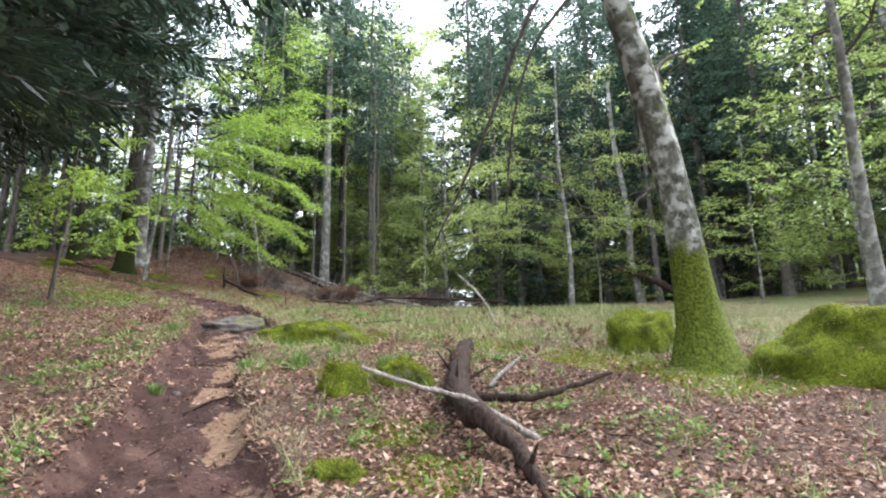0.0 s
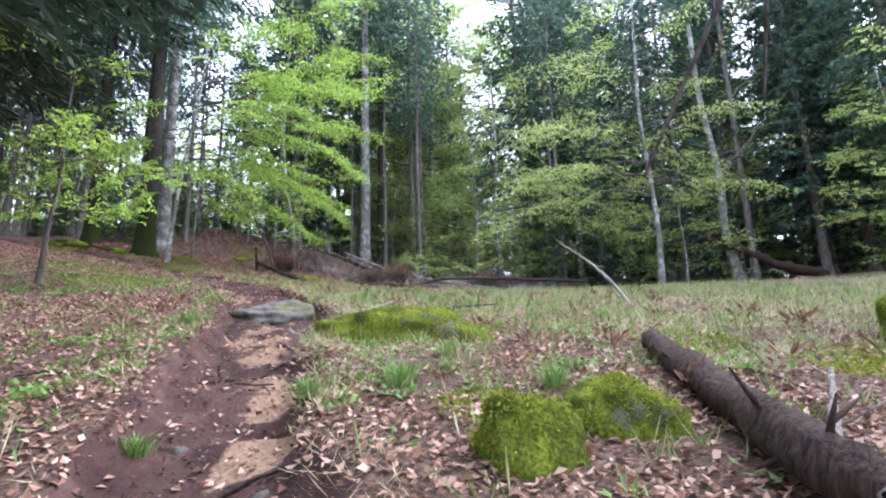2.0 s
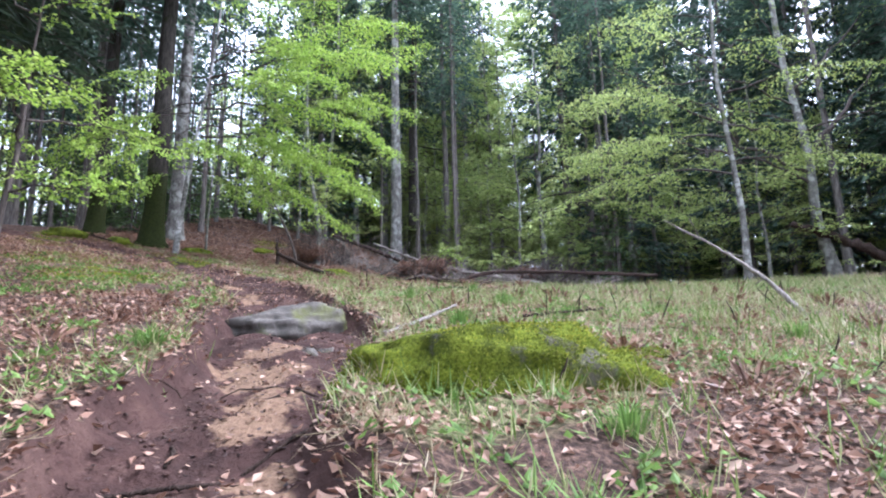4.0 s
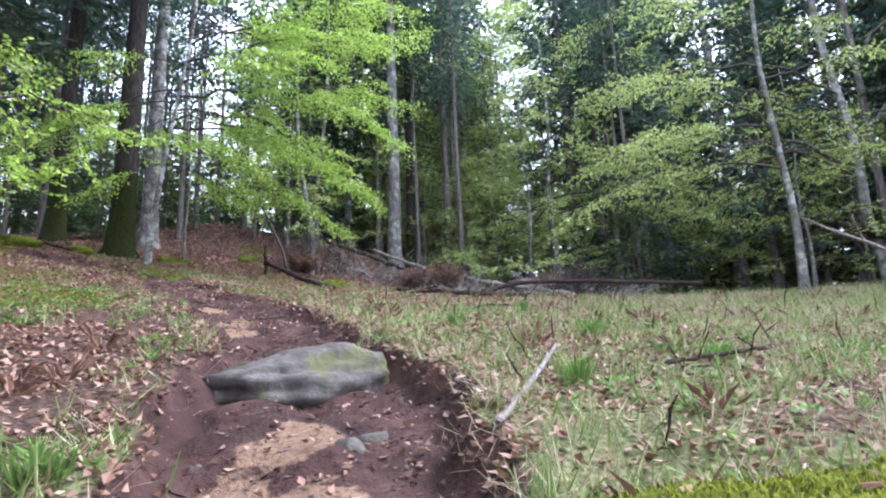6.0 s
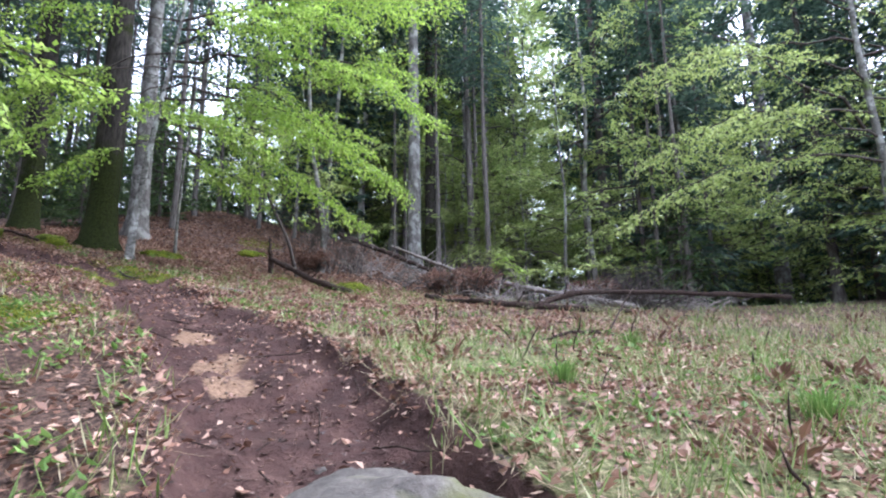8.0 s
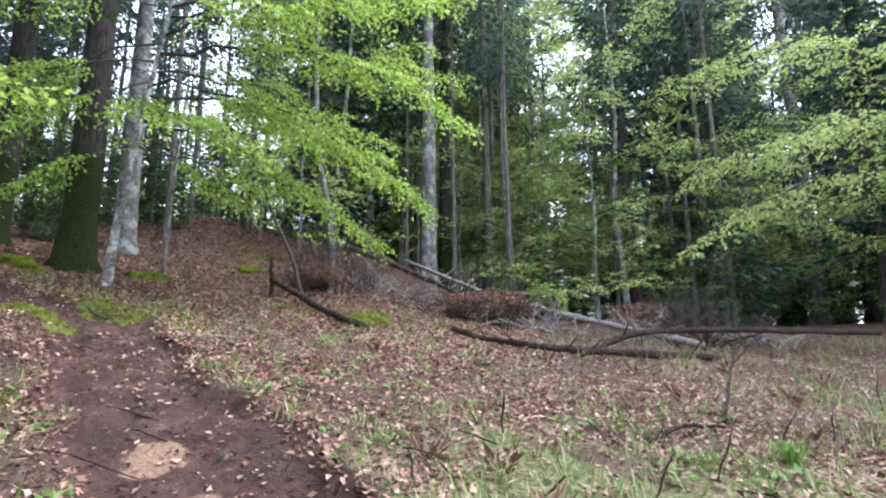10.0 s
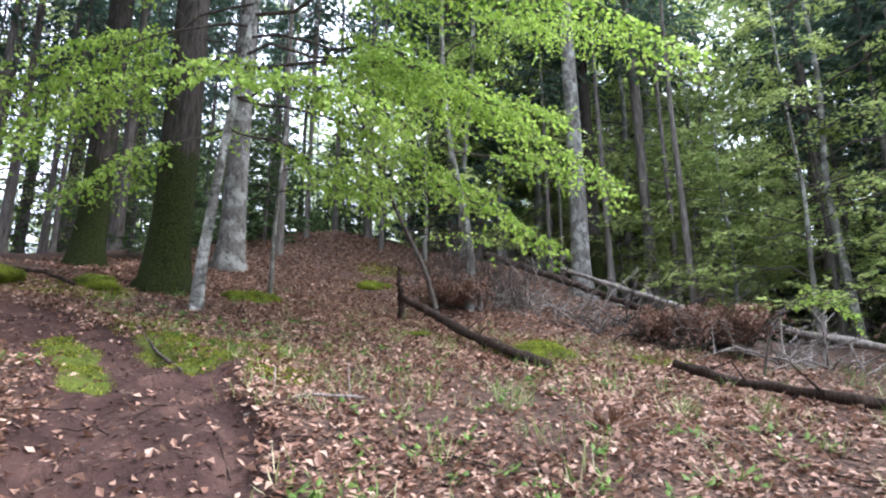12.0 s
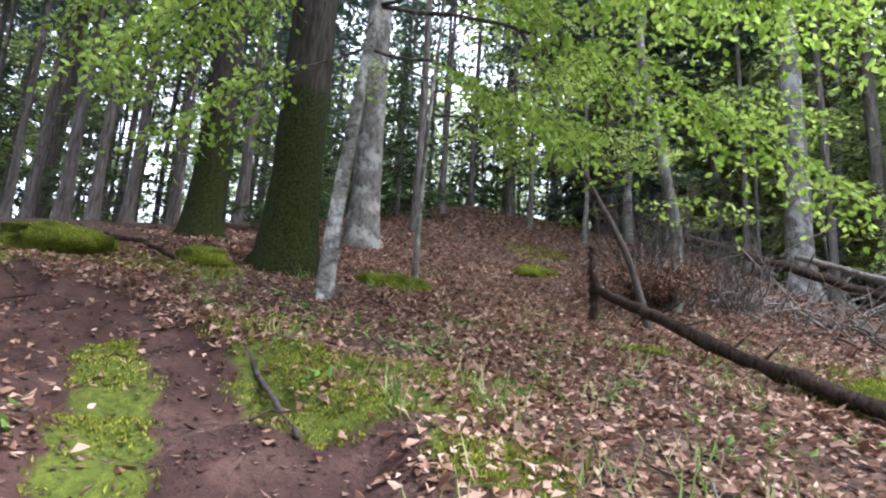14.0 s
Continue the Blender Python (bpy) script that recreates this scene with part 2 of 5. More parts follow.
def path_side(x, y):
    """Distance from the footpath's middle, in half widths, and in metres from its edge; below 0 inside."""
    x, y = np.asarray(x, float), np.asarray(y, float)
    best, rel = np.full(x.shape, 1e9), np.full(x.shape, 1e9)
    for (x0, y0, w0), (x1, y1, w1) in zip(FOOTPATH, FOOTPATH[1:]):
        dx, dy = x1 - x0, y1 - y0
        s = np.clip(((x - x0) * dx + (y - y0) * dy) / (dx * dx + dy * dy), 0, 1)
        d = np.hypot(x - x0 - s * dx, y - y0 - s * dy)
        w = w0 + s * (w1 - w0)
        best, rel = np.minimum(best, d - w), np.minimum(rel, d / w)
    best = best + 0.1 * wobble(x, y, 2.3, 0.9) + 0.05 * wobble(x, y, 6.1, 2.4)
    return rel, best


def wobble(x, y, f, p):
    return np.sin(f * x + 1.3 * p + 1.7 * np.sin(0.63 * f * y + p)) * np.sin(f * 0.91 * y + 2.1 * p + 1.4 * np.sin(0.57 * f * x))


def land(x, y):
    """Height of the hillside, without the footpath's rut."""
    x, y = np.asarray(x, float), np.asarray(y, float)
    xs = np.where(x < -11.5, -11.5 + 4.5 * np.tanh((x + 11.5) / 4.5), np.where(x > 14, 14 + 8 * np.tanh((x - 14) / 8), x))
    ys = np.where(y > 26, 26 + 9 * np.tanh((y - 26) / 9), np.where(y < -8, -8 + 6 * np.tanh((y + 8) / 6), y))
    u, v = xs / 10, (ys - 12) / 10
    c = LAND
    return (c[0] + c[1] * u + c[2] * v + c[3] * u * u + c[4] * u * v + c[5] * v * v + c[6] * u * u * v + c[7] * u * v * v + c[8] * v ** 3 + c[9] * u ** 3 + 1.77
            + RISE * np.clip((y - 23.5) / 8, 0, 1) ** 1.3 * np.clip((-3.0 - x) / 5, 0, 1) * np.clip((x + 22) / 8, 0, 1))


def height(x, y):
    rel, edge = path_side(x, y)
    rut = -0.14 * (1 - 0.55 * np.clip((np.asarray(y, float) - 13.5) / 2, 0, 1)) * (1 - np.clip((edge + 0.07) / 0.14, 0, 1))
    rut = rut * (1 + 0.5 * np.exp(-((np.asarray(y, float) - 11.0) / 2.6) ** 2))
    worn = np.clip((0.05 - edge) / 0.15, 0, 1) * (0.06 * np.abs(wobble(x, y, 2.7, 1.7)) - 0.05 * np.abs(wobble(x, y, 6.3, 0.2)) + 0.02 * wobble(x, y, 11.0, 0.7))
    lip = 0.06 * np.exp(-((edge - 0.22) / 0.2) ** 2)
    rough = 0.035 * wobble(x, y, 1.9, 0.4) + 0.02 * wobble(x, y, 5.3, 1.1) + 0.008 * wobble(x, y, 14.0, 2.2)
    return land(x, y) + rut + worn + lip + rough


def hz(x, y):
    return float(height(x, y))


def stretched(lo, hi, step, far, growth=1.25):
    mid = list(np.arange(lo, hi + 1e-6, step))
    s, a = step, hi
    up, down = [], []
    while a < hi + far:
        s *= growth
        a += s
        up.append(a)
    s, a = step, lo
    while a > lo - far:
        s *= growth
        a -= s
        down.append(a)
    return np.array(down[::-1] + mid + up)


def build_ground():
    xs, ys = stretched(-12, 4, 0.065, 500), stretched(1, 23, 0.065, 500)
    X, Y = np.meshgrid(xs, ys)
    Z = height(X, Y)
    nx, ny = len(xs), len(ys)
    verts = np.stack([X.ravel(), Y.ravel(), Z.ravel()], 1)
    i = np.arange(nx * ny).reshape(ny, nx)
    faces = np.stack([i[:-1, :-1].ravel(), i[:-1, 1:].ravel(), i[1:, 1:].ravel(), i[1:, :-1].ravel()], 1)
    me = bpy.data.meshes.new("ground")
    me.from_pydata(verts.tolist(), [], faces.tolist())
    rel, edge = path_side(X, Y)
    soil = 1 - np.clip((edge - 0.02) / 0.16, 0, 1)
    moss = np.zeros_like(X)
    for x, y, r in MOSS_PATCHES:
        moss = np.maximum(moss, np.clip(1.3 - np.hypot(X - x, Y - y) / (r * 1.3), 0, 1))
    sand = np.zeros_like(X)
    for x, y, r in SAND_PATCHES:
        sand = np.maximum(sand, np.clip(1.05 - np.hypot(X - x, (Y - y) * 0.6) / (r * 1.25), 0, 1))
    col = np.stack([soil.ravel(), moss.ravel(), meadow(X, Y).ravel(), sand.ravel()], 1)
    att = me.color_attributes.new("cover", "FLOAT_COLOR", "POINT")
    att.data.foreach_set("color", col.ravel())
    me.polygons.foreach_set("use_smooth", [True] * len(faces))
    me.materials.append(FLOOR)
    return tagged(new("ground", me), "leaf-strewn forest floor with moss and a worn footpath", "ground", kind="structure")


def meadow(x, y):
    """How grassy the ground is: the open strip beside the footpath."""
    x, y = np.asarray(x, float), np.asarray(y, float)
    a = np.clip((x + 5.5 + 0.12 * (y - 10)) / 1.5, 0, 1) * np.clip((y - 6.5) / 3, 0, 1) * np.clip((17.8 - y + 0.4 * (x + 4)) / 3, 0, 1)
    # kept weak left of the footpath: shade there is put into the ground colour
    b = 0.25 * np.clip((-x - 4.0) / 1.5, 0, 1) * np.clip((15 - y) / 3, 0, 1)
    patch = 0.72 + 0.38 * wobble(x, y, 1.4, 0.3) + 0.25 * wobble(x, y, 3.7, 1.9)
    return np.clip(np.maximum(a, b) * patch, 0, 1)


# ---- mesh helpers ----
class Geo:
    """Vertices and faces gathered from many pieces."""

    def __init__(self):
        self.v, self.f, self.n = [], [], 0

    def add(self, verts, faces):
        self.v.append(np.asarray(verts, float))
        self.f += (np.asarray(faces) + self.n).tolist()
        self.n += len(verts)

    def tube(self, pts, radii, sides=7, rough=0.0, flare=0.0):
        pts = np.asarray(pts, float)
        k = len(pts)
        tan = np.gradient(pts, axis=0)
        tan /= np.linalg.norm(tan, axis=1)[:, None] + 1e-9
        ref = np.array([0.0, 0.0, 1.0]) if abs(tan[0][2]) < 0.8 else np.array([1.0, 0.0, 0.0])
        a = np.cross(tan, ref)
        a /= np.linalg.norm(a, axis=1)[:, None] + 1e-9
        b = np.cross(tan, a)
        th = np.arange(sides) * 2 * math.pi / sides
        r = np.asarray(radii, float)[:, None] * np.ones(sides)
        if rough:
            r = r * (1 + rough * RNG.uniform(-1, 1, r.shape))
        if flare:
            lobes = 1 + flare * np.exp(-np.arange(k) / 1.3)[:, None] * (0.55 + 0.6 * np.cos(5 * th + 0.7) * np.cos(2 * th + 1))
            r = r * lobes
        ring = pts[:, None] + r[..., None] * (np.cos(th)[None, :, None] * a[:, None] + np.sin(th)[None, :, None] * b[:, None])
        verts = np.vstack([ring.reshape(-1, 3), pts[-1:] + tan[-1:] * r[-1, 0] * 0.5])
        i = np.arange(k * sides).reshape(k, sides)
        j = np.roll(i, -1, axis=1)
        quads = np.stack([i[:-1].ravel(), j[:-1].ravel(), j[1:].ravel(), i[1:].ravel()], 1)
        self.add(verts, quads)
        top = k * sides
        self.f += [[int(x) + self.n - len(verts), int(y) + self.n - len(verts), top + self.n - len(verts)] for x, y in zip(i[-1], j[-1])]

    def leaves(self, pos, along, side, length, width, fold=0.12):
        """Diamond leaves with a folded midrib, one at each place."""
        pos, along, side = (np.asarray(q, float) for q in (pos, along, side))
        if len(pos) == 0:
            return
        L, W = np.broadcast_to(length, len(pos))[:, None], np.broadcast_to(width, len(pos))[:, None]
        up = np.cross(along, side)
        p0, p2 = pos, pos + along * L
        c = pos + along * L * 0.45 + up * W * fold
        verts = np.stack([p0, c + side * W * 0.5, p2, c - side * W * 0.5], 1).reshape(-1, 3)
        faces = np.arange(len(pos) * 4).reshape(-1, 4)
        self.add(verts, faces)

    def mesh(self, name, material, smooth=True):
        me = bpy.data.meshes.new(name)
        me.from_pydata(np.vstack(self.v).tolist(), [], self.f)
        if smooth:
            me.polygons.foreach_set("use_smooth", [True] * len(me.polygons))
        me.materials.append(material)
        return me


def thing(name, x, y, z, label, category, group=""):
    ob = new(name)
    ob.empty_display_size = 0.2
    ob.matrix_world = pose(x, y, z)
    return tagged(ob, label, category, group)


def part(name, geo, material, parent, label="", smooth=True):
    ob = new(name, geo.mesh(name, material, smooth))
    ob.parent = parent
    return tagged(ob, label)


def single(name, geo, material, x, y, z, label, category, group="", kind="", smooth=True):
    ob = new(name, geo.mesh(name, material, smooth))
    ob.matrix_world = pose(x, y, z)
    return tagged(ob, label, category, group, kind)


def unit(v):
    v = np.asarray(v, float)
    return v / (np.linalg.norm(v, axis=-1, keepdims=True) + 1e-9)


def curve(p0, p1, sag=0.0, n=7, jitter=0.0):
    s = np.linspace(0, 1, n)[:, None]
    p = np.asarray(p0, float) * (1 - s) + np.asarray(p1, float) * s
    p[:, 2] -= sag * 4 * (s * (1 - s))[:, 0]
    if jitter:
        w = RNG.normal(0, jitter, p.shape)
        w[0] = w[-1] = 0
        p += w
    return p


def through_points(pts, n=14):
    """A smooth line through a few points."""
    pts = np.asarray(pts, float)
    s = np.linspace(0, len(pts) - 1, n)
    k = np.arange(len(pts))
    lin = np.stack([np.interp(s, k, pts[:, a]) for a in range(3)], 1)
    sm = lin.copy()
    sm[1:-1] = (lin[:-2] + 2 * lin[1:-1] + lin[2:]) / 4
    return sm


# ---- trees ----
def spray(wood, leaf, path, size, density, spread, droop=0.0, flat=0.35):
    """Side twigs along a branch, each set with small leaves in a flat fan."""
    path = np.asarray(path, float)
    seg = np.diff(path, axis=0)
    ln = np.linalg.norm(seg, axis=1)
    total = ln.sum()
    cum = np.r_[0, np.cumsum(ln)] / total
    n = max(3, int(total * density))
    P, A, S = [], [], []
    for q in range(n):
        s = 0.25 + 0.75 * (q + RNG.uniform(0, 0.8)) / n
        k = min(np.searchsorted(cum, min(s, 0.999)) - 1, len(seg) - 1)
        base = path[k] + seg[k] * (s - cum[k]) / (cum[k + 1] - cum[k] + 1e-9)
        d = unit(seg[k])
        out = unit(np.cross(d, (0, 0, 1))) * (1 if q % 2 else -1)
        tw = unit(d * 0.8 + out * RNG.uniform(0.4, 1.1) + np.array([0, 0, RNG.normal(-droop, 0.15)]))
        tl = spread * RNG.uniform(0.5, 1.1) * (1.25 - 0.8 * s)
        if wood is not None:
            wood.tube(curve(base, base + tw * tl, 0.02, 3), [0.004, 0.003, 0.0015], 3)
        m = max(2, int(tl / (size * 0.42)))
        u = (np.arange(m) + RNG.uniform(0.2, 1, m)) / m
        pp = base + tw * tl * u[:, None]
        sg = np.where(np.arange(m) % 2, 1.0, -1.0)[:, None]
        o2 = unit(np.cross(tw, (0, 0, 1)))
        al = unit(tw * 0.7 + o2 * sg * RNG.uniform(0.4, 1.2, (m, 1)) + RNG.normal(0, flat, (m, 3)) + np.array([0, 0, -0.15]))
        sd = unit(np.cross(al, unit(np.array([0, 0, 1.0]) + RNG.normal(0, flat, (m, 3)))))
        P.append(pp), A.append(al), S.append(sd)
    P, A, S = np.vstack(P), np.vstack(A), np.vstack(S)
    leaf.leaves(P, A, S, size * RNG.uniform(0.7, 1.25, len(P)), size * RNG.uniform(0.5, 0.8, len(P)))


def fir(name, H, r, first, reach, label, bark_mat, density=1.0, droop=0.35, stubs=True, sides=9, moss_flare=0.25, lean=(0, 0), needle=0.2, group="", twig_step=0.13, card=0.5, foliage=None):
    """A fir or spruce: straight tapered trunk, dead stubs below, drooping boughs of needles from the height first upward."""
    t = thing(name, 0, 0, 0, label, "tree", group)
    trunk, boughs, wood = Geo(), Geo(), Geo()
    hs = np.r_[-0.5, 0.0, 0.25, 0.6, 1.2, np.linspace(2.2, H, 11)]
    px = lean[0] * hs + 0.02 * np.sin(hs * 0.7)
    py = lean[1] * hs + 0.02 * np.cos(hs * 0.5)
    rad = r * (1 - 0.93 * np.clip(hs, 0, H) / H) * (1 + 0.55 * np.exp(-np.clip(hs, 0, 9) / 0.35))
    trunk.tube(np.stack([px, py, hs], 1), rad, sides, 0.05, moss_flare)
    part("trunk", trunk, bark_mat, t)
    if stubs:
        for _ in range(int(16 * density)):
            h = RNG.uniform(1.5, max(2.0, first + 3))
            a = RNG.uniform(0, 2 * math.pi)
            ln = RNG.uniform(0.4, 1.5)
            p0 = np.array([lean[0] * h, lean[1] * h, h])
            wood.tube(curve(p0, p0 + np.array([math.cos(a) * ln, math.sin(a) * ln, -0.25 * ln]), 0.05, 4), [0.018, 0.012, 0.008, 0.003], 4)
    h = first
    while h < H * 0.985:
        k = (h - first) / (H - first)
        ln = reach * (1 - k) ** 0.75 * (0.45 + 0.55 * min(1, (k + 0.08) * 5)) + 0.25
        for a in RNG.uniform(0, 2 * math.pi) + np.arange(4) * 1.57 + RNG.normal(0, 0.3, 4):
            l2 = ln * RNG.uniform(0.6, 1.1)
            if RNG.random() > 0.85 * min(1.0, density + 0.3):
                continue
            p0 = np.array([lean[0] * h, lean[1] * h, h])
            p1 = p0 + np.array([math.cos(a) * l2, math.sin(a) * l2, (0.25 * k - droop * (1 - k)) * l2])
            path = curve(p0, p1, 0.08 * l2 * RNG.uniform(-0.5, 1.5), 6)
            wood.tube(path, np.linspace(0.012 + 0.008 * l2, 0.004, 6), 4)
            m = int(l2 / twig_step)
            if m < 2:
                continue
            u = np.linspace(0.12, 1, m) ** 0.9
            base = np.stack([np.interp(u, np.linspace(0, 1, 6), path[:, c]) for c in range(3)], 1)
            d = unit(p1 - p0)
            o = unit(np.cross(d, (0, 0, 1)))
            for sg in (-1, 1):
                tl = (0.25 + 0.3 * l2 * (1 - u)) * RNG.uniform(0.6, 1.2, m)
                al = unit(d * 0.75 + o * sg * RNG.uniform(0.5, 1.1, (m, 1)) + np.stack([np.zeros(m), np.zeros(m), RNG.normal(-droop * 0.7, 0.18, m)], 1))
                for q in np.arange(0.05, 1, 0.33):
                    pp = base + al * (tl * q)[:, None]
                    a2 = unit(al + RNG.normal(0, 0.28, (m, 3)))
                    sd = unit(np.cross(a2, unit(np.array([0, 0, 1.0]) + RNG.normal(0, 0.35, (m, 3)))))
                    boughs.leaves(pp, a2, sd, np.maximum(tl * 0.5, needle), needle * card * RNG.uniform(0.6, 1.3, m), 0.05)
        h += (0.33 + 0.3 * (1 - k)) / density
    if wood.n:
        part("twig_work", wood, BARK_TWIG, t)["kind"] = "stuff"
    if boughs.n:
        part("crown", boughs, foliage or HAZY_NEEDLE, t)["kind"] = "stuff"
    return t


def broadleaf(name, spine, r, limbs, label, bark_mat, leaf_mat, leaf=0.09, density=9.0, spread=0.55, sides=9, flare=0.3, droop=0.1, group="", tip=0.25, sub=4, separate=False, foot=0.5):
    """A beech: a trunk along spine, and limbs given by start height share, end offset and radius, set with layered sprays."""
    t = thing(name, 0, 0, 0, label, "tree", group)
    trunk, wood, leaves_g = Geo(), Geo(), Geo()
    line = through_points(spine, 16)
    rad = r * np.linspace(1, tip, 16) * (1 + foot * np.exp(-np.arange(16) / 1.1))
    trunk.tube(line, rad, sides, 0.05, flare)
    part("trunk", trunk, bark_mat, t)
    for s, off, lr in limbs:
        k = s * 15
        i = min(int(k), 14)
        p0 = line[i] * (1 - (k - i)) + line[i + 1] * (k - i)
        p1 = p0 + np.asarray(off, float)
        L = np.linalg.norm(off)
        path = curve(p0, p1, -0.07 * L, 9, 0.025 * L)
        if separate:
            limb = Geo()
            limb.tube(path, np.linspace(lr, 0.006, 9), 6)
            part("limb", limb, BARK_TWIG, t)
        else:
            wood.tube(path, np.linspace(lr, 0.006, 9), 5)
        spray(wood, leaves_g, path[2:], leaf, density, spread, droop)
        for q in range(sub):
            b = path[2 + int(RNG.integers(0, 6))]
            d = unit(np.asarray(off, float)) * 0.7 + np.array([RNG.normal(0, 0.7), RNG.normal(0, 0.7), RNG.normal(-0.02, 0.2)])
            p2 = curve(b, b + unit(d) * L * RNG.uniform(0.25, 0.5), 0.03 * L, 5, 0.01 * L)
            wood.tube(p2, np.linspace(lr * 0.4, 0.004, 5), 4)
            spray(wood, leaves_g, p2, leaf, density, spread, droop)
    part("twig_work", wood, BARK_TWIG, t)["kind"] = "stuff"
    if leaves_g.n:
        part("crown", leaves_g, leaf_mat, t)["kind"] = "stuff"
    return t


def tier(wood, leaf, path, width, size, gap=0.2, droop=0.12, fill=1.0):
    """One flat layer of foliage: side branches in the plane of a limb, each set with twigs and limp leaves."""
    path = np.asarray(path, float)
    seg = np.diff(path, axis=0)
    ln = np.linalg.norm(seg, axis=1)
    cum = np.r_[0, np.cumsum(ln)] / ln.sum()
    P, A = [], []
    n = max(4, int(ln.sum() / gap))
    for q in range(n):
        s = 0.18 + 0.81 * (q + RNG.uniform(0, 0.7)) / n
        k = min(max(np.searchsorted(cum, s) - 1, 0), len(seg) - 1)
        b = path[k] + seg[k] * (s - cum[k]) / (cum[k + 1] - cum[k] + 1e-9)
        d = unit(seg[k])
        out = unit(np.cross(d, (0, 0, 1))) * (1 if q % 2 else -1)
        L = width * RNG.uniform(0.45, 1.1) * (1.0 - 0.78 * s) + 0.2
        e = unit(d * RNG.uniform(0.5, 1.0) + out * RNG.uniform(0.5, 1.0) + np.array([0, 0, RNG.normal(-droop, 0.1)]))
        br = curve(b, b + e * L, -0.04 * L, 5, 0.012 * L)
        br[-2:, 2] -= np.array([0.03, 0.1]) * L
        wood.tube(br, np.linspace(0.003 + 0.003 * L, 0.002, 5), 3)
        m = max(3, int(L / 0.11 * fill))
        u = np.linspace(0.12, 1, m) + RNG.uniform(-0.03, 0.03, m)
        tb = np.stack([np.interp(u, np.linspace(0, 1, 5), br[:, c]) for c in range(3)], 1)
        side = unit(np.cross(e, (0, 0, 1))) * np.where(np.arange(m) % 2, 1.0, -1.0)[:, None]
        tw = unit(e * 0.7 + side * RNG.uniform(0.5, 1.1, (m, 1)) + np.stack([np.zeros(m), np.zeros(m), RNG.normal(-0.12, 0.18, m)], 1))
        for r in np.arange(0.0, 1.0, 0.24):
            tl = RNG.uniform(0.1, 0.3, (m, 1))
            P.append(tb + tw * tl * r + RNG.normal(0, 0.012, (m, 3)))
            A.append(unit(tw * 0.8 + RNG.normal(0, 0.5, (m, 3)) + np.array([0, 0, -0.3])))
    P, A = np.vstack(P), np.vstack(A)
    keep = RNG.random(len(P)) < 0.9
    P, A = P[keep], A[keep]
    S = unit(np.cross(A, unit(np.array([0, 0, 1.0]) + RNG.normal(0, 0.4, (len(P), 3)))))
    leaf.leaves(P, A, S, size * RNG.uniform(0.65, 1.25, len(P)), size * RNG.uniform(0.5, 0.8, len(P)))


def tiered_beech(name, spine, r, limbs, label, bark_mat, leaf_mat, leaf=0.085, width=1.5, gap=0.2, sides=10, tip=0.3, foot=0.4, fill=1.0, flare=0.15):
    """A beech with layered foliage: limbs are given by start height, end point over the foot, radius and arch."""
    t = thing(name, 0, 0, 0, label, "tree")
    trunk, wood, leaves_g = Geo(), Geo(), Geo()
    line = through_points(spine, 20)
    trunk.tube(line, r * np.linspace(1, tip, 20) * (1 + foot * np.exp(-np.arange(20) / 1.1)), sides, 0.05, flare)
    part("trunk", trunk, bark_mat, t)
    for h, end, lr, arch in limbs:
        p0 = np.array([np.interp(h, line[:, 2], line[:, c]) for c in range(3)])
        L = np.linalg.norm(np.asarray(end) - p0)
        path = curve(p0, end, -arch * L, 11, 0.012 * L)
        limb = Geo()
        limb.tube(path, np.linspace(lr, 0.005, 11), 6)
        part("limb", limb, BARK_TWIG, t)
        tier(wood, leaves_g, path[1:], width * min(1.0, 0.35 + L / 6), leaf, gap, 0.3, fill)
    part("twig_work", wood, BARK_TWIG, t)["kind"] = "stuff"
    part("crown", leaves_g, leaf_mat, t)["kind"] = "stuff"
    return t


def ring_limbs(n, lo, hi, length, rise=0.15, r=0.02):
    out = []
    for q in range(n):
        s = lo + (hi - lo) * (q + RNG.uniform(0, 0.9)) / n
        a = q * 2.4 + RNG.uniform(-0.5, 0.5)
        L = length * RNG.uniform(0.6, 1.15) * (1.25 - 0.75 * s)
        out.append((s, (math.cos(a) * L, math.sin(a) * L, L * RNG.normal(rise, 0.12)), r))
    return out


def put(ob, x, y, turn=0.0, scale=1.0, sink=0.08):
    ob.matrix_basis = pose(x, y, hz(x, y) - sink, 0, 0, turn) @ Matrix.Scale(scale, 4)
    return ob


def again(ob, x, y, turn=0.0, scale=1.0, label=""):
    """A further copy of a tree elsewhere on the hillside."""
    c = copy_thing(ob, pose(x, y, hz(x, y) - 0.1, 0, 0, turn))
    c.scale = (scale, scale, scale * RNG.uniform(0.92, 1.1))
    return tagged(c, label)


# ---- the ground ----
build_ground()


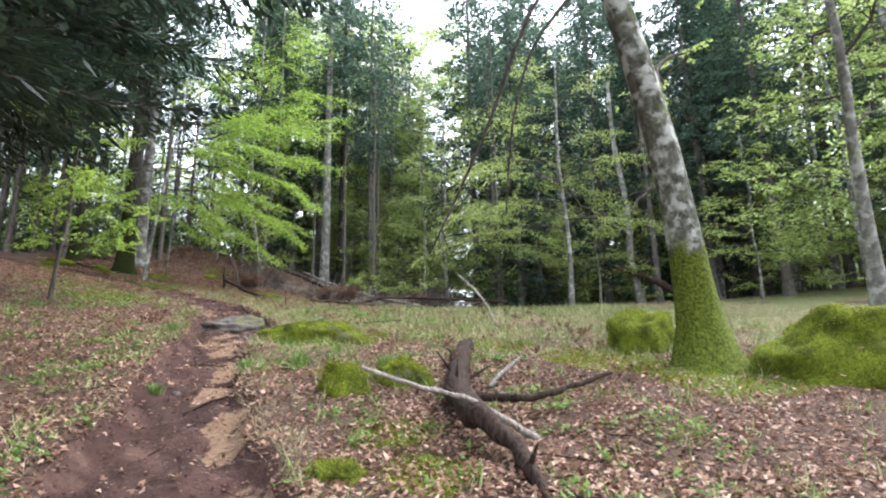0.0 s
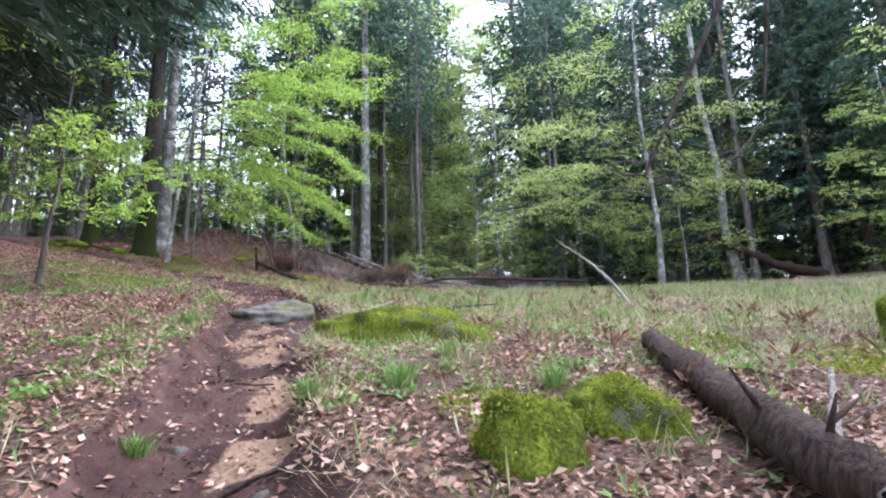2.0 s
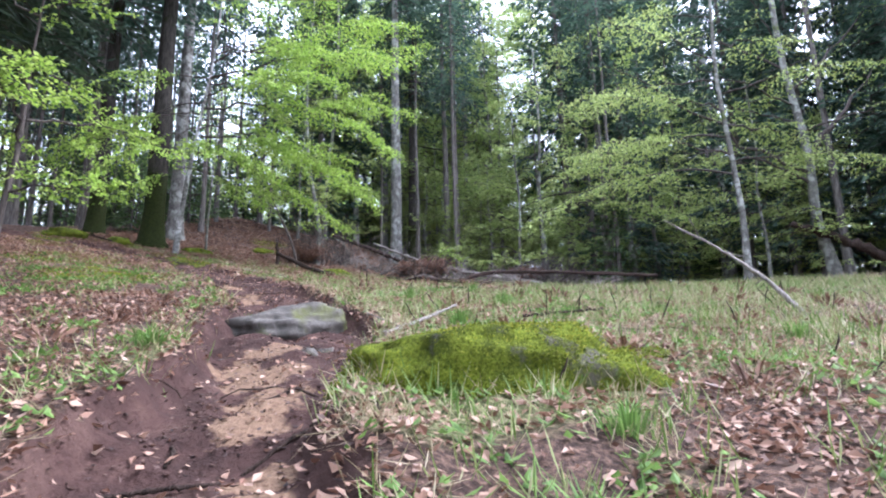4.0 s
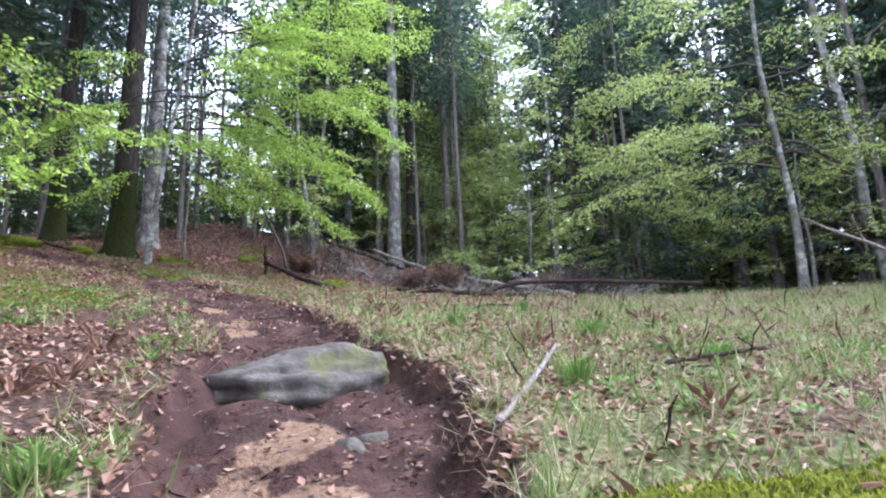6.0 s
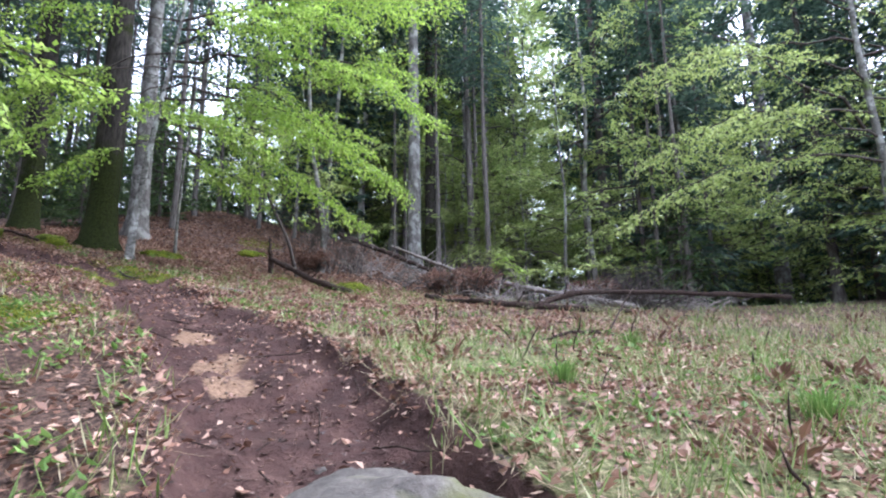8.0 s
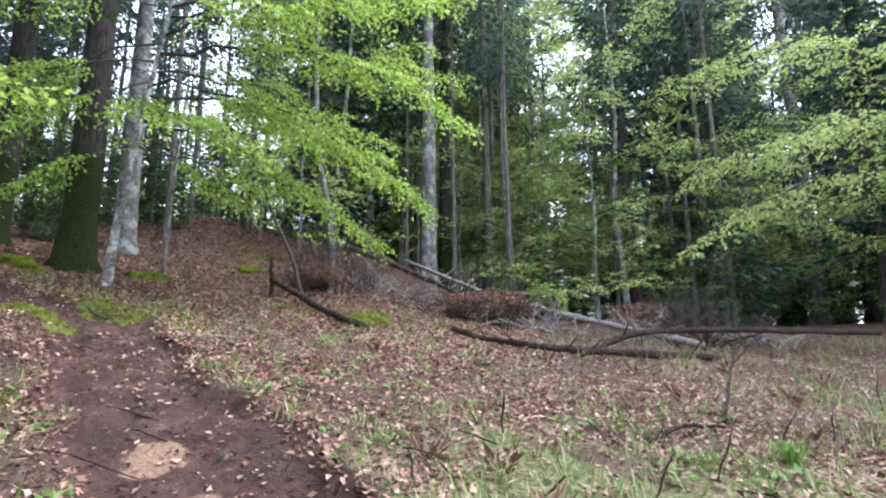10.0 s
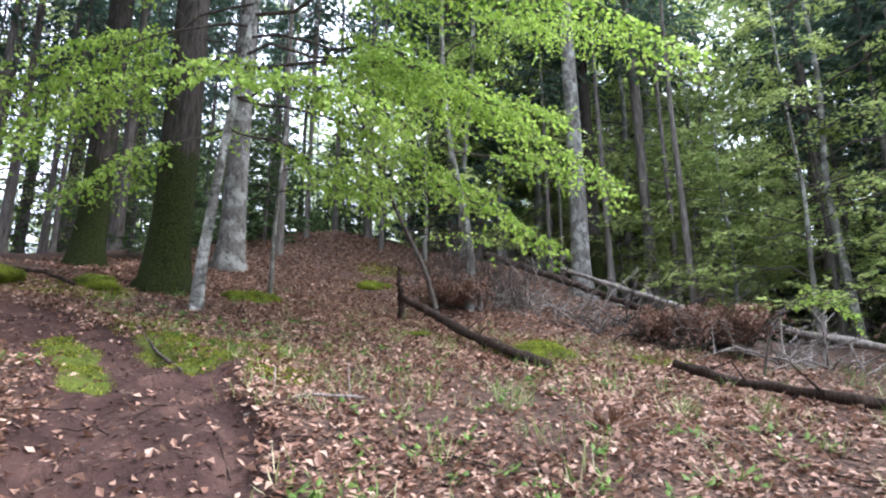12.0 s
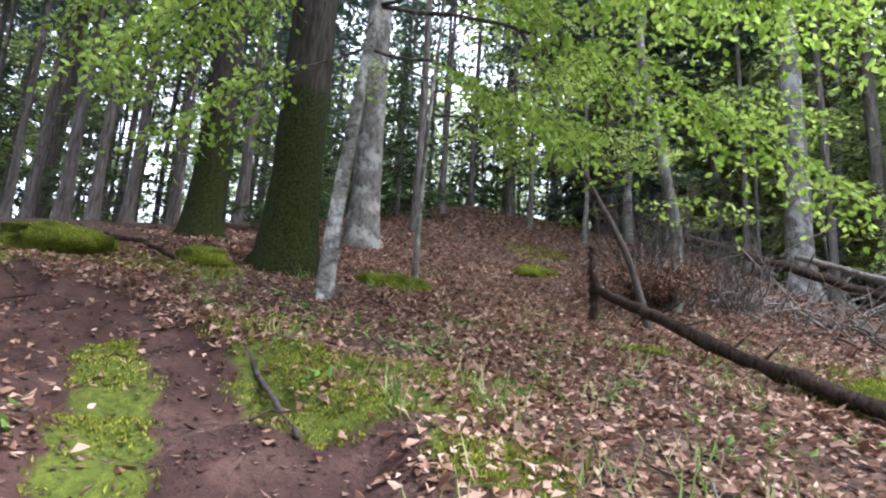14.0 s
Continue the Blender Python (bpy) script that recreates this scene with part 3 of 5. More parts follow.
# ---- stones ----
def boulder(name, x, y, sx, sy, sz, material, label, turn=0.0, seed=0.0, flat=0.0, sink=0.3, segs=44, power=0.86, taper=1.0, tufts=0):
    """A rounded, lumpy block of stone, sunk into the ground."""
    sz = sz * (2 - 2 * sink)
    bm = bmesh.new()
    bmesh.ops.create_uvsphere(bm, u_segments=segs, v_segments=segs // 2, radius=1.0)
    for v in bm.verts:
        p = v.co.copy()
        box = Vector([math.copysign(abs(c) ** power, c) for c in p])
        n = noise.noise(p * 1.3 + Vector((seed, 0, 0))) * 0.28 + noise.noise(p * 3.1 + Vector((0, seed, 0))) * 0.17 + noise.noise(p * 7 + Vector((0, 0, seed))) * 0.06 + noise.noise(p * 17 + Vector((seed, 0, seed))) * 0.03
        q = box * (1 + n)
        if flat:
            q.z = min(q.z, flat + 0.12 * n + 0.15 * p.x)
        q.z *= taper + (1 - taper) * (0.5 + 0.5 * p.x)
        v.co = Vector((q.x * sx, q.y * sy, q.z * sz))
    for f in bm.faces:
        f.smooth = True
    me = bpy.data.meshes.new(name)
    bm.to_mesh(me)
    bm.free()
    me.materials.append(material)
    ob = new(name, me)
    ob.matrix_world = pose(x, y, hz(x, y) - 0.03, 0, 0, turn)
    tagged(ob, label, "rock")
    if tufts:
        part("moss_cover", moss_tufts(me, tufts, seed), MOSS_TUFT, ob, "fine tufts of green moss", False)["kind"] = "stuff"
    return ob


def moss_tufts(me, n, seed):
    """Short blades of moss over the upward faces of a stone."""
    g = Geo()
    nv = len(me.vertices)
    co, no = np.zeros(nv * 3), np.zeros(nv * 3)
    me.vertices.foreach_get("co", co)
    me.vertex_normals.foreach_get("vector", no)
    co, no = co.reshape(-1, 3), no.reshape(-1, 3)
    ok = np.where((no[:, 2] > -0.15) & (co[:, 2] > -0.05) & (np.array([noise.noise(Vector(c) * 2.4 + Vector((seed, 0, 0))) for c in co]) > -0.3))[0]
    pick = ok[RNG.integers(0, len(ok), n)]
    near = co[pick] + np.cross(no[pick], RNG.normal(0, 1, (n, 3))) * 0.035
    al = unit(no[pick] * 0.8 + RNG.normal(0, 0.45, (n, 3)) + np.array([0, 0, 0.15]))
    g.leaves(near - no[pick] * 0.008, al, unit(np.cross(al, RNG.normal(0, 1, (n, 3)))), RNG.uniform(0.012, 0.03, n), RNG.uniform(0.007, 0.014, n), 0.2)
    return g


boulder("boulder", 5.15, 6.9, 1.3, 0.9, 0.56, MOSS, "large boulder covered with bright green moss", 12, 1.7, tufts=14000)
boulder("boulder", 3.0, 8.65, 0.56, 0.45, 0.4, MOSS, "rounded dark mossy boulder behind the beech", 30, 4.2, tufts=4000)
boulder("mossy_rock", -2.13, 9.22, 0.95, 0.46, 0.25, MOSS_STONE, "long low rock with moss beside the footpath", 8, 2.6, tufts=9000, segs=60)
boulder("mossy_rock", -1.1, 9.85, 0.28, 0.2, 0.06, MOSS, "small mossy rock in the grass", 0, 3.6, tufts=900)
boulder("mossy_rock", -1.02, 6.15, 0.27, 0.22, 0.22, MOSS, "small rounded stone covered with moss", 20, 6.1, tufts=3500)
boulder("mossy_rock", -0.5, 6.75, 0.36, 0.24, 0.18, MOSS_STONE, "broad low stone partly covered with moss", -15, 8.4, tufts=3500)
boulder("mossy_rock", -0.75, 4.15, 0.2, 0.18, 0.09, MOSS, "small mossy hummock in dry leaves", 0, 9.4, tufts=1200)
boulder("trail_rock", -4.4, 11.95, 0.76, 0.48, 0.4, STONE, "grey stone slab with mossy stains across the footpath", 32, 5.5, 0.0, 0.5, power=0.92, taper=0.3, segs=64)
boulder("trail_stone", -3.62, 10.9, 0.09, 0.06, 0.07, STONE, "small pale square stone in the footpath", 20, 3.3, 0.6, 0.4, segs=16, power=0.5)
for px, py, pr in ((-3.1, 7.55, 0.05), (-3.35, 8.0, 0.04), (-2.3, 6.0, 0.05), (-4.4, 10.5, 0.06), (-4.6, 12.6, 0.05), (-5.2, 13.2, 0.04), (-3.0, 6.6, 0.06), (-6.1, 15.1, 0.05)):
    boulder("trail_stone", px, py, pr, pr * 0.75, pr * 0.6, STONE, "small stone lying in the footpath", px * 50, px, segs=12)
boulder("mossy_rock", -6.6, 21.6, 0.5, 0.3, 0.16, MOSS, "low mossy hump at the end of the fallen log", 30, 3.1, tufts=2500)
for mx, my, ms, mh in ((-11.3, 22.3, 0.5, 0.2), (-12.9, 20.9, 0.45, 0.18), (-13.7, 19.8, 0.8, 0.22), (-10.55, 25.75, 0.4, 0.16), (-8.3, 22.0, 0.3, 0.07)):
    boulder("moss_hump", mx, my, ms, ms * 0.7, mh * 0.7, MOSS, "low hump of dark green moss over roots", mx * 30, mx, segs=24, tufts=1200)
boulder("trail_stone", -3.72, 10.72, 0.09, 0.07, 0.06, STONE, "small pale stone lying in the footpath", 10, 2.2, segs=12)


# ---- the beech and the trees that stand close ----
beech = broadleaf("leaning_beech", [(0, 0, -0.3), (-0.02, 0, 0.5), (-0.1, -0.1, 1.4), (-0.3, -0.35, 2.6), (-0.62, -0.6, 3.8), (-1.05, -0.95, 5.0), (-1.5, -1.3, 7.0), (-1.7, -1.4, 10), (-1.8, -1.3, 14)], 0.25,
                  [(0.78 + 0.02 * q, (math.cos(q * 2.1) * 4.5, math.sin(q * 2.1) * 4.5 - 1.5, 1.2 + 0.1 * q), 0.05) for q in range(11)] + [(0.48, (1.6, 1.5, 1.6), 0.05), (0.64, (-2.5, 1.0, 2.0), 0.06)],
                  "leaning old beech with a moss-covered foot and lichen", BARK_MOSS_BEECH, LEAF_FAR, 0.07, 3.0, 0.5, 16, 0.5, tip=0.45, separate=True, foot=1.25)
put(beech, 3.35, 7.35)

# the young beech over the footpath with its layered fresh leaves
young = tiered_beech("young_beech", [(0, 0, -0.2), (0.04, 0, 0.8), (0.12, 0.05, 1.8), (0.2, 0.1, 2.8), (0.35, 0.15, 4.0), (0.5, 0.2, 5.2), (0.7, 0.2, 6.5), (0.8, 0.2, 8.5)], 0.085,
                     [(4.6, (6.5, -0.1, 2.7), 0.035, 0.1), (3.7, (4.9, 0.4, 2.4), 0.03, 0.07), (3.2, (4.6, 1.4, 1.0), 0.025, 0.08), (5.6, (6.8, 0.8, 6.2), 0.035, 0.05), (6.1, (5.9, 0.9, 7.5), 0.03, 0.04),
                      (6.4, (5.6, 2.3, 7.1), 0.03, 0.05), (2.7, (2.4, 0.6, 1.5), 0.018, 0.06), (3.2, (3.2, -1.2, 2.0), 0.02, 0.07), (5.0, (3.8, -1.2, 4.4), 0.025, 0.06), (4.2, (4.3, 2.4, 3.6), 0.025, 0.06),
                      (5.4, (5.0, -0.5, 4.7), 0.025, 0.07), (3.5, (1.5, -1.8, 2.4), 0.015, 0.05), (4.0, (-1.7, -1.6, 2.0), 0.018, 0.06), (4.4, (-3.2, -1.2, 3.0), 0.022, 0.06), (4.8, (-4.4, 0.2, 3.3), 0.022, 0.05),
                      (2.7, (-1.4, -1.0, 1.5), 0.014, 0.05), (5.6, (-2.4, -1.6, 4.8), 0.018, 0.05), (6.9, (2.0, -1.4, 7.4), 0.02, 0.04), (6.6, (3.2, 2.5, 7.8), 0.02, 0.04), (3.9, (5.6, 1.2, 1.6), 0.025, 0.1), (7.4, (3.6, 0.2, 8.8), 0.02, 0.04)],
                     "slender pale-barked young beech with layered fresh green leaves", BARK_YOUNG, LEAF_FRESH, 0.08, 1.2, 0.12, fill=1.35)
put(young, -11.03, 20.8)

second = tiered_beech("young_beech", [(0, 0, -0.2), (0, 0, 1), (0.05, 0, 2.4), (0.1, 0.1, 4), (0.2, 0.1, 6)], 0.045,
                      [(2.0, (1.9, -0.6, 1.6), 0.014, 0.05), (2.4, (2.4, 0.4, 2.0), 0.014, 0.06), (3.0, (-1.2, -1.0, 2.9), 0.012, 0.05), (3.4, (1.8, -0.9, 3.3), 0.012, 0.05), (4.2, (1.4, 0.8, 4.4), 0.012, 0.04), (2.8, (2.8, -0.4, 1.4), 0.014, 0.08)],
                      "thin young beech with bright spring leaves", BARK_BEECH, LEAF_FRESH, 0.08, 1.1, 0.2, 8)
put(second, -11.25, 22.9)
stoop = tiered_beech("leaning_sapling", [(0, 0, -0.2), (-0.3, 0, 1.0), (-0.9, 0, 2.2), (-1.7, 0, 4.3), (-2.6, 0, 5.6)], 0.05,
                     [(2.2, (0.3, -1.2, 2.4), 0.012, 0.05), (3.0, (0.2, -0.8, 3.4), 0.012, 0.05), (4.0, (-0.4, 0.6, 4.4), 0.012, 0.04), (1.6, (0.9, -0.6, 1.4), 0.01, 0.06)],
                     "thin dark sapling stem leaning over the stump", BARK_TWIG, LEAF_FRESH, 0.075, 0.9, 0.25, 7)
put(stoop, -8.35, 23.6)
third = tiered_beech("young_beech", [(0, 0, -0.2), (0.1, 0, 1.2), (-0.15, 0, 2.6), (-0.4, -0.1, 4), (-0.5, -0.2, 7), (-0.3, -0.2, 10), (-0.2, -0.2, 14)], 0.09,
                     [(h, (math.cos(a) * L, math.sin(a) * L, h + dz), 0.022, 0.05) for h, a, L, dz in ((3.4, 0.2, 2.2, -0.6), (4.6, 2.8, 2.4, -0.5), (5.6, -0.6, 3.2, 0.0), (6.4, 0.4, 3.8, -0.1), (7.0, 3.4, 2.6, 0.2), (7.6, -0.2, 4.2, 0.3),
                                                                                                   (8.3, 2.4, 2.6, 0.3), (8.9, -1.2, 2.8, 0.4), (9.5, 0.3, 3.8, 0.5), (10.2, 3.6, 2.6, 0.5), (10.9, -0.3, 3.4, 0.6), (11.6, 1.8, 2.2, 0.6), (12.3, 0.1, 2.8, 0.8), (13.0, 3.0, 2.0, 0.8))],
                     "tall young beech with layered spring leaves above the brush", BARK_BEECH, LEAF_FRESH, 0.085, 1.3, 0.15, 8, fill=1.2)
put(third, -8.3, 25.2)
again(third, -9.8, 31.0, 130, 1.3)
leftyoung = broadleaf("young_beech", [(0, 0, -0.2), (0.05, 0, 1.0), (0.1, 0.1, 2.0), (0, 0.2, 3.4), (0.1, 0.2, 5.0)], 0.05, ring_limbs(9, 0.3, 0.95, 2.2, 0.05),
                      "small young beech beside the shaded slope", BARK_TWIG, LEAF_FRESH, 0.075, 9, 0.5, 8, 0.1, sub=6, separate=True)
put(leftyoung, -8.75, 12.6)

crooked = tiered_beech("crooked_beech", [(0, 0, -0.3), (-0.1, 0, 0.8), (-0.35, 0, 2.0), (-0.2, 0, 4.2), (-0.5, 0.2, 7.8), (-0.45, 0.3, 11.0)], 0.2,
                       [(4.2, (2.6, 0.0, 7.6), 0.12, -0.03), (3.2, (-5.0, -0.2, 4.4), 0.05, 0.1), (3.6, (-6.8, 0.6, 9.0), 0.07, -0.04), (6.0, (-4.4, -1.2, 7.2), 0.04, 0.03), (7.4, (-3.4, 0.8, 9.6), 0.04, 0.02),
                        (5.0, (2.8, -1.5, 5.4), 0.04, 0.05), (6.6, (3.6, 0.8, 10.8), 0.06, -0.03), (8.4, (-2.6, -1.0, 11.2), 0.03, 0.02), (5.4, (-3.8, 0.4, 6.4), 0.03, 0.04), (8.0, (1.6, -0.8, 12.0), 0.04, 0.0)],
                       "crooked grey beech with long bare limbs and sparse leaves", BARK_BEECH, LEAF_FAR, 0.075, 1.7, 0.36, 12, 0.4, 0.5, 0.55, 0.3)
put(crooked, 8.75, 24.5)

big = fir("old_fir", 27, 0.31, 9, 4.0, "thick old fir with a dark mossy foot", BARK_MOSSY, 0.8, sides=16, moss_flare=0.35)
put(big, -12.3, 21.6)
grey = fir("old_fir", 26, 0.26, 11, 3.5, "tall pale-barked fir with a bare trunk", BARK_PALE, 0.7, sides=14)
put(grey, -13.4, 24.6)
again(big, -14.7, 22.3, 80, 0.85, "thick old fir with a reddish scarred foot")
again(grey, -6.25, 30.0, 40, 1.0)
again(grey, 12.2, 41.0, 100, 1.55)
again(big, -5.9, 33.0, 200, 0.85)
edge_beech = tiered_beech("edge_beech", [(0, 0, -0.2), (0.1, 0, 2), (0.1, 0.2, 4), (-0.1, 0.1, 6.5), (0, 0, 9), (0.1, 0, 11)], 0.11,
                          [(3.4, (-6.2, -1.6, 1.8), 0.035, 0.08), (4.0, (-5.2, -2.6, 3.2), 0.03, 0.07), (4.6, (-5.4, 0.4, 3.6), 0.03, 0.06), (5.4, (-4.6, -1.8, 5.2), 0.03, 0.05), (6.4, (-4.8, 0.8, 6.4), 0.03, 0.04), (7.2, (-3.6, -1.4, 7.8), 0.025, 0.03),
                           (3.8, (3.6, -1.6, 3.0), 0.03, 0.06), (5.0, (3.4, 1.4, 4.6), 0.03, 0.05), (6.0, (3.8, -1.0, 6.2), 0.03, 0.04), (7.6, (3.0, 1.0, 8.2), 0.025, 0.03), (8.6, (-2.8, 1.0, 9.4), 0.02, 0.03), (9.2, (2.2, -1.0, 10.2), 0.02, 0.03), (9.8, (-1.8, -0.8, 10.8), 0.02, 0.03)],
                          "beech at the forest edge with long leafy limbs", BARK_BEECH, LEAF_UNDER_BRIGHT, 0.09, 1.4, 0.17, 8)
put(edge_beech, 5.2, 22.5)
again(edge_beech, 0.4, 31.0, 130, 1.1), again(edge_beech, -4.6, 36.0, 210, 1.3), again(edge_beech, 16.0, 19.0, 60, 1.0), again(edge_beech, -2.0, 41.0, 250, 1.5)
again(edge_beech, 13.5, 27.0, 300, 1.2)
overhang = fir("spruce", 25, 0.32, 4.6, 6.5, "dark spruce with heavy low boughs", BARK_MOSSY, 1.4, 0.16, sides=14, needle=0.17, twig_step=0.11, foliage=SPRUCE_NEEDLE)
put(overhang, -10.2, 11.6)
# copies added mostly out of view, to darken the ground on the left
again(overhang, -7.5, 6.0, 70, 0.95), again(overhang, -14.8, 13.6, 200, 0.95), again(overhang, -7.2, 1.6, 150, 0.95), again(overhang, -13.0, 8.0, 300, 1.0)

rtree = broadleaf("grey_beech", [(0, 0, -0.2), (-0.1, -0.2, 1.5), (-0.35, -0.6, 3.4), (-0.7, -1.3, 5.6), (-0.95, -1.5, 7), (-1.2, -1.5, 10)], 0.17, ring_limbs(8, 0.4, 0.95, 3.0, 0.3, 0.04),
                  "grey forked beech at the meadow's edge", BARK_BEECH, LEAF_FAR, 0.07, 4, 0.5, 10, 0.2)
put(rtree, 8.95, 11.5)

# ---- the forest behind ----
FIRS = [fir("fir", 24, 0.2, 3.2, 3.4, "straight dark fir in the forest behind", BARK_FIR, 1.0, group="forest firs", needle=0.3, twig_step=0.2, card=0.5),
        fir("fir", 21, 0.16, 1.4, 3.0, "dark fir with drooping boughs", BARK_FIR, 1.1, 0.3, group="forest firs", needle=0.3, twig_step=0.2, card=0.5),
        fir("fir", 27, 0.24, 7, 3.2, "tall fir with a bare lower trunk", BARK_FIR, 0.95, group="forest firs", needle=0.3, twig_step=0.2, card=0.5)]
POLES = [fir("fir_pole", 17, 0.1, 9, 1.6, "slim bare fir trunk with dead twigs", BARK_FIR, 0.7, group="slim firs", needle=0.22, sides=7, twig_step=0.22),
         fir("fir_pole", 13, 0.07, 6, 1.4, "thin young fir trunk", BARK_FIR, 0.8, group="slim firs", needle=0.22, sides=7, twig_step=0.22)]
BEECHES = [broadleaf("forest_beech", [(0, 0, -0.2), (0.1, 0, 3), (0, 0.2, 7), (0.3, 0.1, 12), (0.2, 0, 16)], 0.15, ring_limbs(26, 0.1, 0.98, 4.4, 0.12), "tall beech with light spring foliage", BARK_BEECH, LEAF_FAR, 0.15, 4.2, 0.9, 8, 0.2, group="forest beeches"),
           broadleaf("understorey_beech", [(0, 0, -0.2), (0.1, 0, 1.5), (0, 0.1, 3), (0.2, 0, 5), (0.1, 0, 7.5)], 0.06, ring_limbs(20, 0.12, 0.97, 2.6, 0.05), "low beech with light spring foliage", BARK_BEECH, LEAF_UNDER_BRIGHT, 0.11, 5.5, 0.7, 7, 0.15, group="forest beeches")]
again(FIRS[2], 2.5, 38.2, 10, 1.15), put(FIRS[0], 15.0, 26.5), put(FIRS[1], 11.0, 29.0), put(FIRS[2], 18.0, 33.0)
put(POLES[0], -3.6, 32.2), put(POLES[1], 0.2, 31.5), again(POLES[0], -3.95, 35.1, 50, 1.3), put(BEECHES[0], -1.5, 38.0), put(BEECHES[1], 7.2, 25.5)
TAKEN = [(-12.1, 21.5, 1.5), (-13.0, 24.4, 1.2), (-14.6, 22.3, 1.3), (-6.25, 30.0, 1.2), (12.2, 41, 1.5), (-11.0, 20.8, 1), (8.95, 11.5, 1.4), (8.75, 24.5, 1.5)]


# lines of sight to the two pale trunks, along which nothing else stands
SIGHT = (((0, 0), (12.2, 41)), ((-3, 8), (12.2, 41)), ((-4.8, 12.7), (12.2, 41)), ((-2, 4), (-6.25, 30)), ((-4.8, 12.7), (-6.25, 30)), ((-7, 15.5), (-6.25, 30)))


def free(x, y, gap):
    for (ax, ay), (bx, by) in SIGHT:
        s = ((x - ax) * (bx - ax) + (y - ay) * (by - ay)) / ((bx - ax) ** 2 + (by - ay) ** 2)
        if 0 < s < 1 and math.hypot(x - ax - s * (bx - ax), y - ay - s * (by - ay)) < 0.8 + 0.75 * gap * min(1.0, 2 * s):
            return False
    if any(math.hypot(x - a, y - b) < g + gap * 0.4 for a, b, g in TAKEN):
        return False
    TAKEN.append((x, y, gap))
    return True


def scatter(kinds, n, xr, yr, gap, scales, inside, low=False):
    """Copies of trees over a stretch of forest; tall ones leave the narrow opening to the sky free."""
    made, tries = 0, 0
    while made < n and tries < n * 30:
        tries += 1
        x, y = RNG.uniform(*xr), RNG.uniform(*yr)
        if inside(x, y) and (low or y < 28 or abs(x - 0.03 * y) > 2.0) and free(x, y, gap):
            again(kinds[int(RNG.integers(0, len(kinds)))], x, y, RNG.uniform(0, 360), RNG.uniform(*scales))
            made += 1


def behind(x, y):
    """The forest begins past the meadow and past the crest on the shaded slope."""
    if x < -12.5:
        return y > 22.5 or x < -16
    if x < -7:
        return y > 29
    if x < 3:
        return y > 31 - 0.35 * (x + 7) and not (abs(x - 0.13 * (y - 8) + 2.0) < 1.2)
    return y > 27.5 - 1.35 * (x - 3) and x + y > 19


again(FIRS[0], -10.8, 38.0, 40, 1.15), again(FIRS[1], -13.4, 41.0, 10, 1.3), again(BEECHES[0], -8.0, 36.0, 20, 1.35), again(FIRS[1], 4.9, 34.0, 0, 1.05), again(FIRS[0], 9.8, 32.5, 75, 1.0)
scatter(POLES, 95, (-36, -12), (14, 46), 0.9, (0.8, 1.3), lambda x, y: behind(x, y))
scatter(FIRS, 8, (-38, -22), (10, 40), 1.8, (0.8, 1.15), lambda x, y: behind(x, y) and y > 12 - 0.2 * x)
scatter(FIRS, 13, (5, 24), (16, 42), 1.8, (0.75, 1.1), behind)
scatter(FIRS, 17, (-14, 44), (32, 66), 2.0, (0.7, 1.1), lambda x, y: behind(x, y) and not -7.5 < x - 0.1 * (y - 30) < 4.5)
small_fir = fir("young_fir", 4.5, 0.05, 0.25, 1.5, "young fir in the shade of the forest", BARK_FIR, 1.6, 0.2, stubs=False, group="young firs", needle=0.2, sides=6, twig_step=0.15, foliage=YOUNG_NEEDLE)
put(small_fir, 3.0, 29.5)
scatter([small_fir], 14, (-24, -14.5), (24.5, 34), 1.2, (0.6, 1.1), lambda x, y: True, low=True)
scatter([small_fir, BEECHES[1], BEECHES[1], BEECHES[1]], 62, (-14, 40), (29, 60), 1.0, (0.6, 1.3), lambda x, y: behind(x, y + 1.5), low=True)
scatter([small_fir], 60, (-50, 50), (44, 75), 1.0, (1.0, 1.7), lambda x, y: True, low=True)
scatter(FIRS, 16, (-10, 14), (52, 75), 1.8, (0.8, 1.1), lambda x, y: True)
scatter([BEECHES[0]], 5, (-7, 8), (38, 46), 1.0, (1.3, 1.6), lambda x, y: True)
scatter([BEECHES[0]], 16, (-12, 14), (48, 60), 0.8, (1.6, 2.0), lambda x, y: True)
scatter(FIRS, 14, (8, 28), (40, 60), 1.2, (1.15, 1.45), lambda x, y: y > 43 or x > 15)
scatter([small_fir, small_fir, BEECHES[1]], 10, (-32, -16.5), (22, 36), 0.7, (0.9, 1.5), lambda x, y: y > 27 + 0.5 * (x + 14), low=True)
scatter(BEECHES, 12, (-48, -24), (14, 32), 1.2, (0.8, 1.2), lambda x, y: y > 30 + 0.45 * (x + 10) and x < -19)
scatter([POLES[0]], 6, (-6, 6), (33, 46), 0.4, (1.4, 1.8), lambda x, y: True)
# firs added left of the view, so that their crowns shade the slope
for sx, sy in ((-13.2, 15.0), (-12.2, 8.6), (-11.4, 4.2), (-15.2, 11.8), (-17.5, 17.0), (-9.5, 0.5)):
    again(FIRS[2], sx, sy, sx * 40, 1.0)
scatter(POLES, 16, (-12, 30), (14, 50), 0.8, (0.7, 1.2), behind)
scatter(POLES, 34, (-27, -14.5), (19, 36), 0.7, (0.9, 1.4), lambda x, y: y > 22.5 or x < -17)
scatter([small_fir, BEECHES[1]], 26, (4, 24), (30, 46), 0.8, (0.8, 1.3), behind, low=True)
scatter(BEECHES, 84, (-14, 36), (16, 58), 1.3, (0.7, 1.15), behind)
scatter(POLES, 30, (-8, 22), (26, 46), 0.5, (1.0, 1.6), behind)
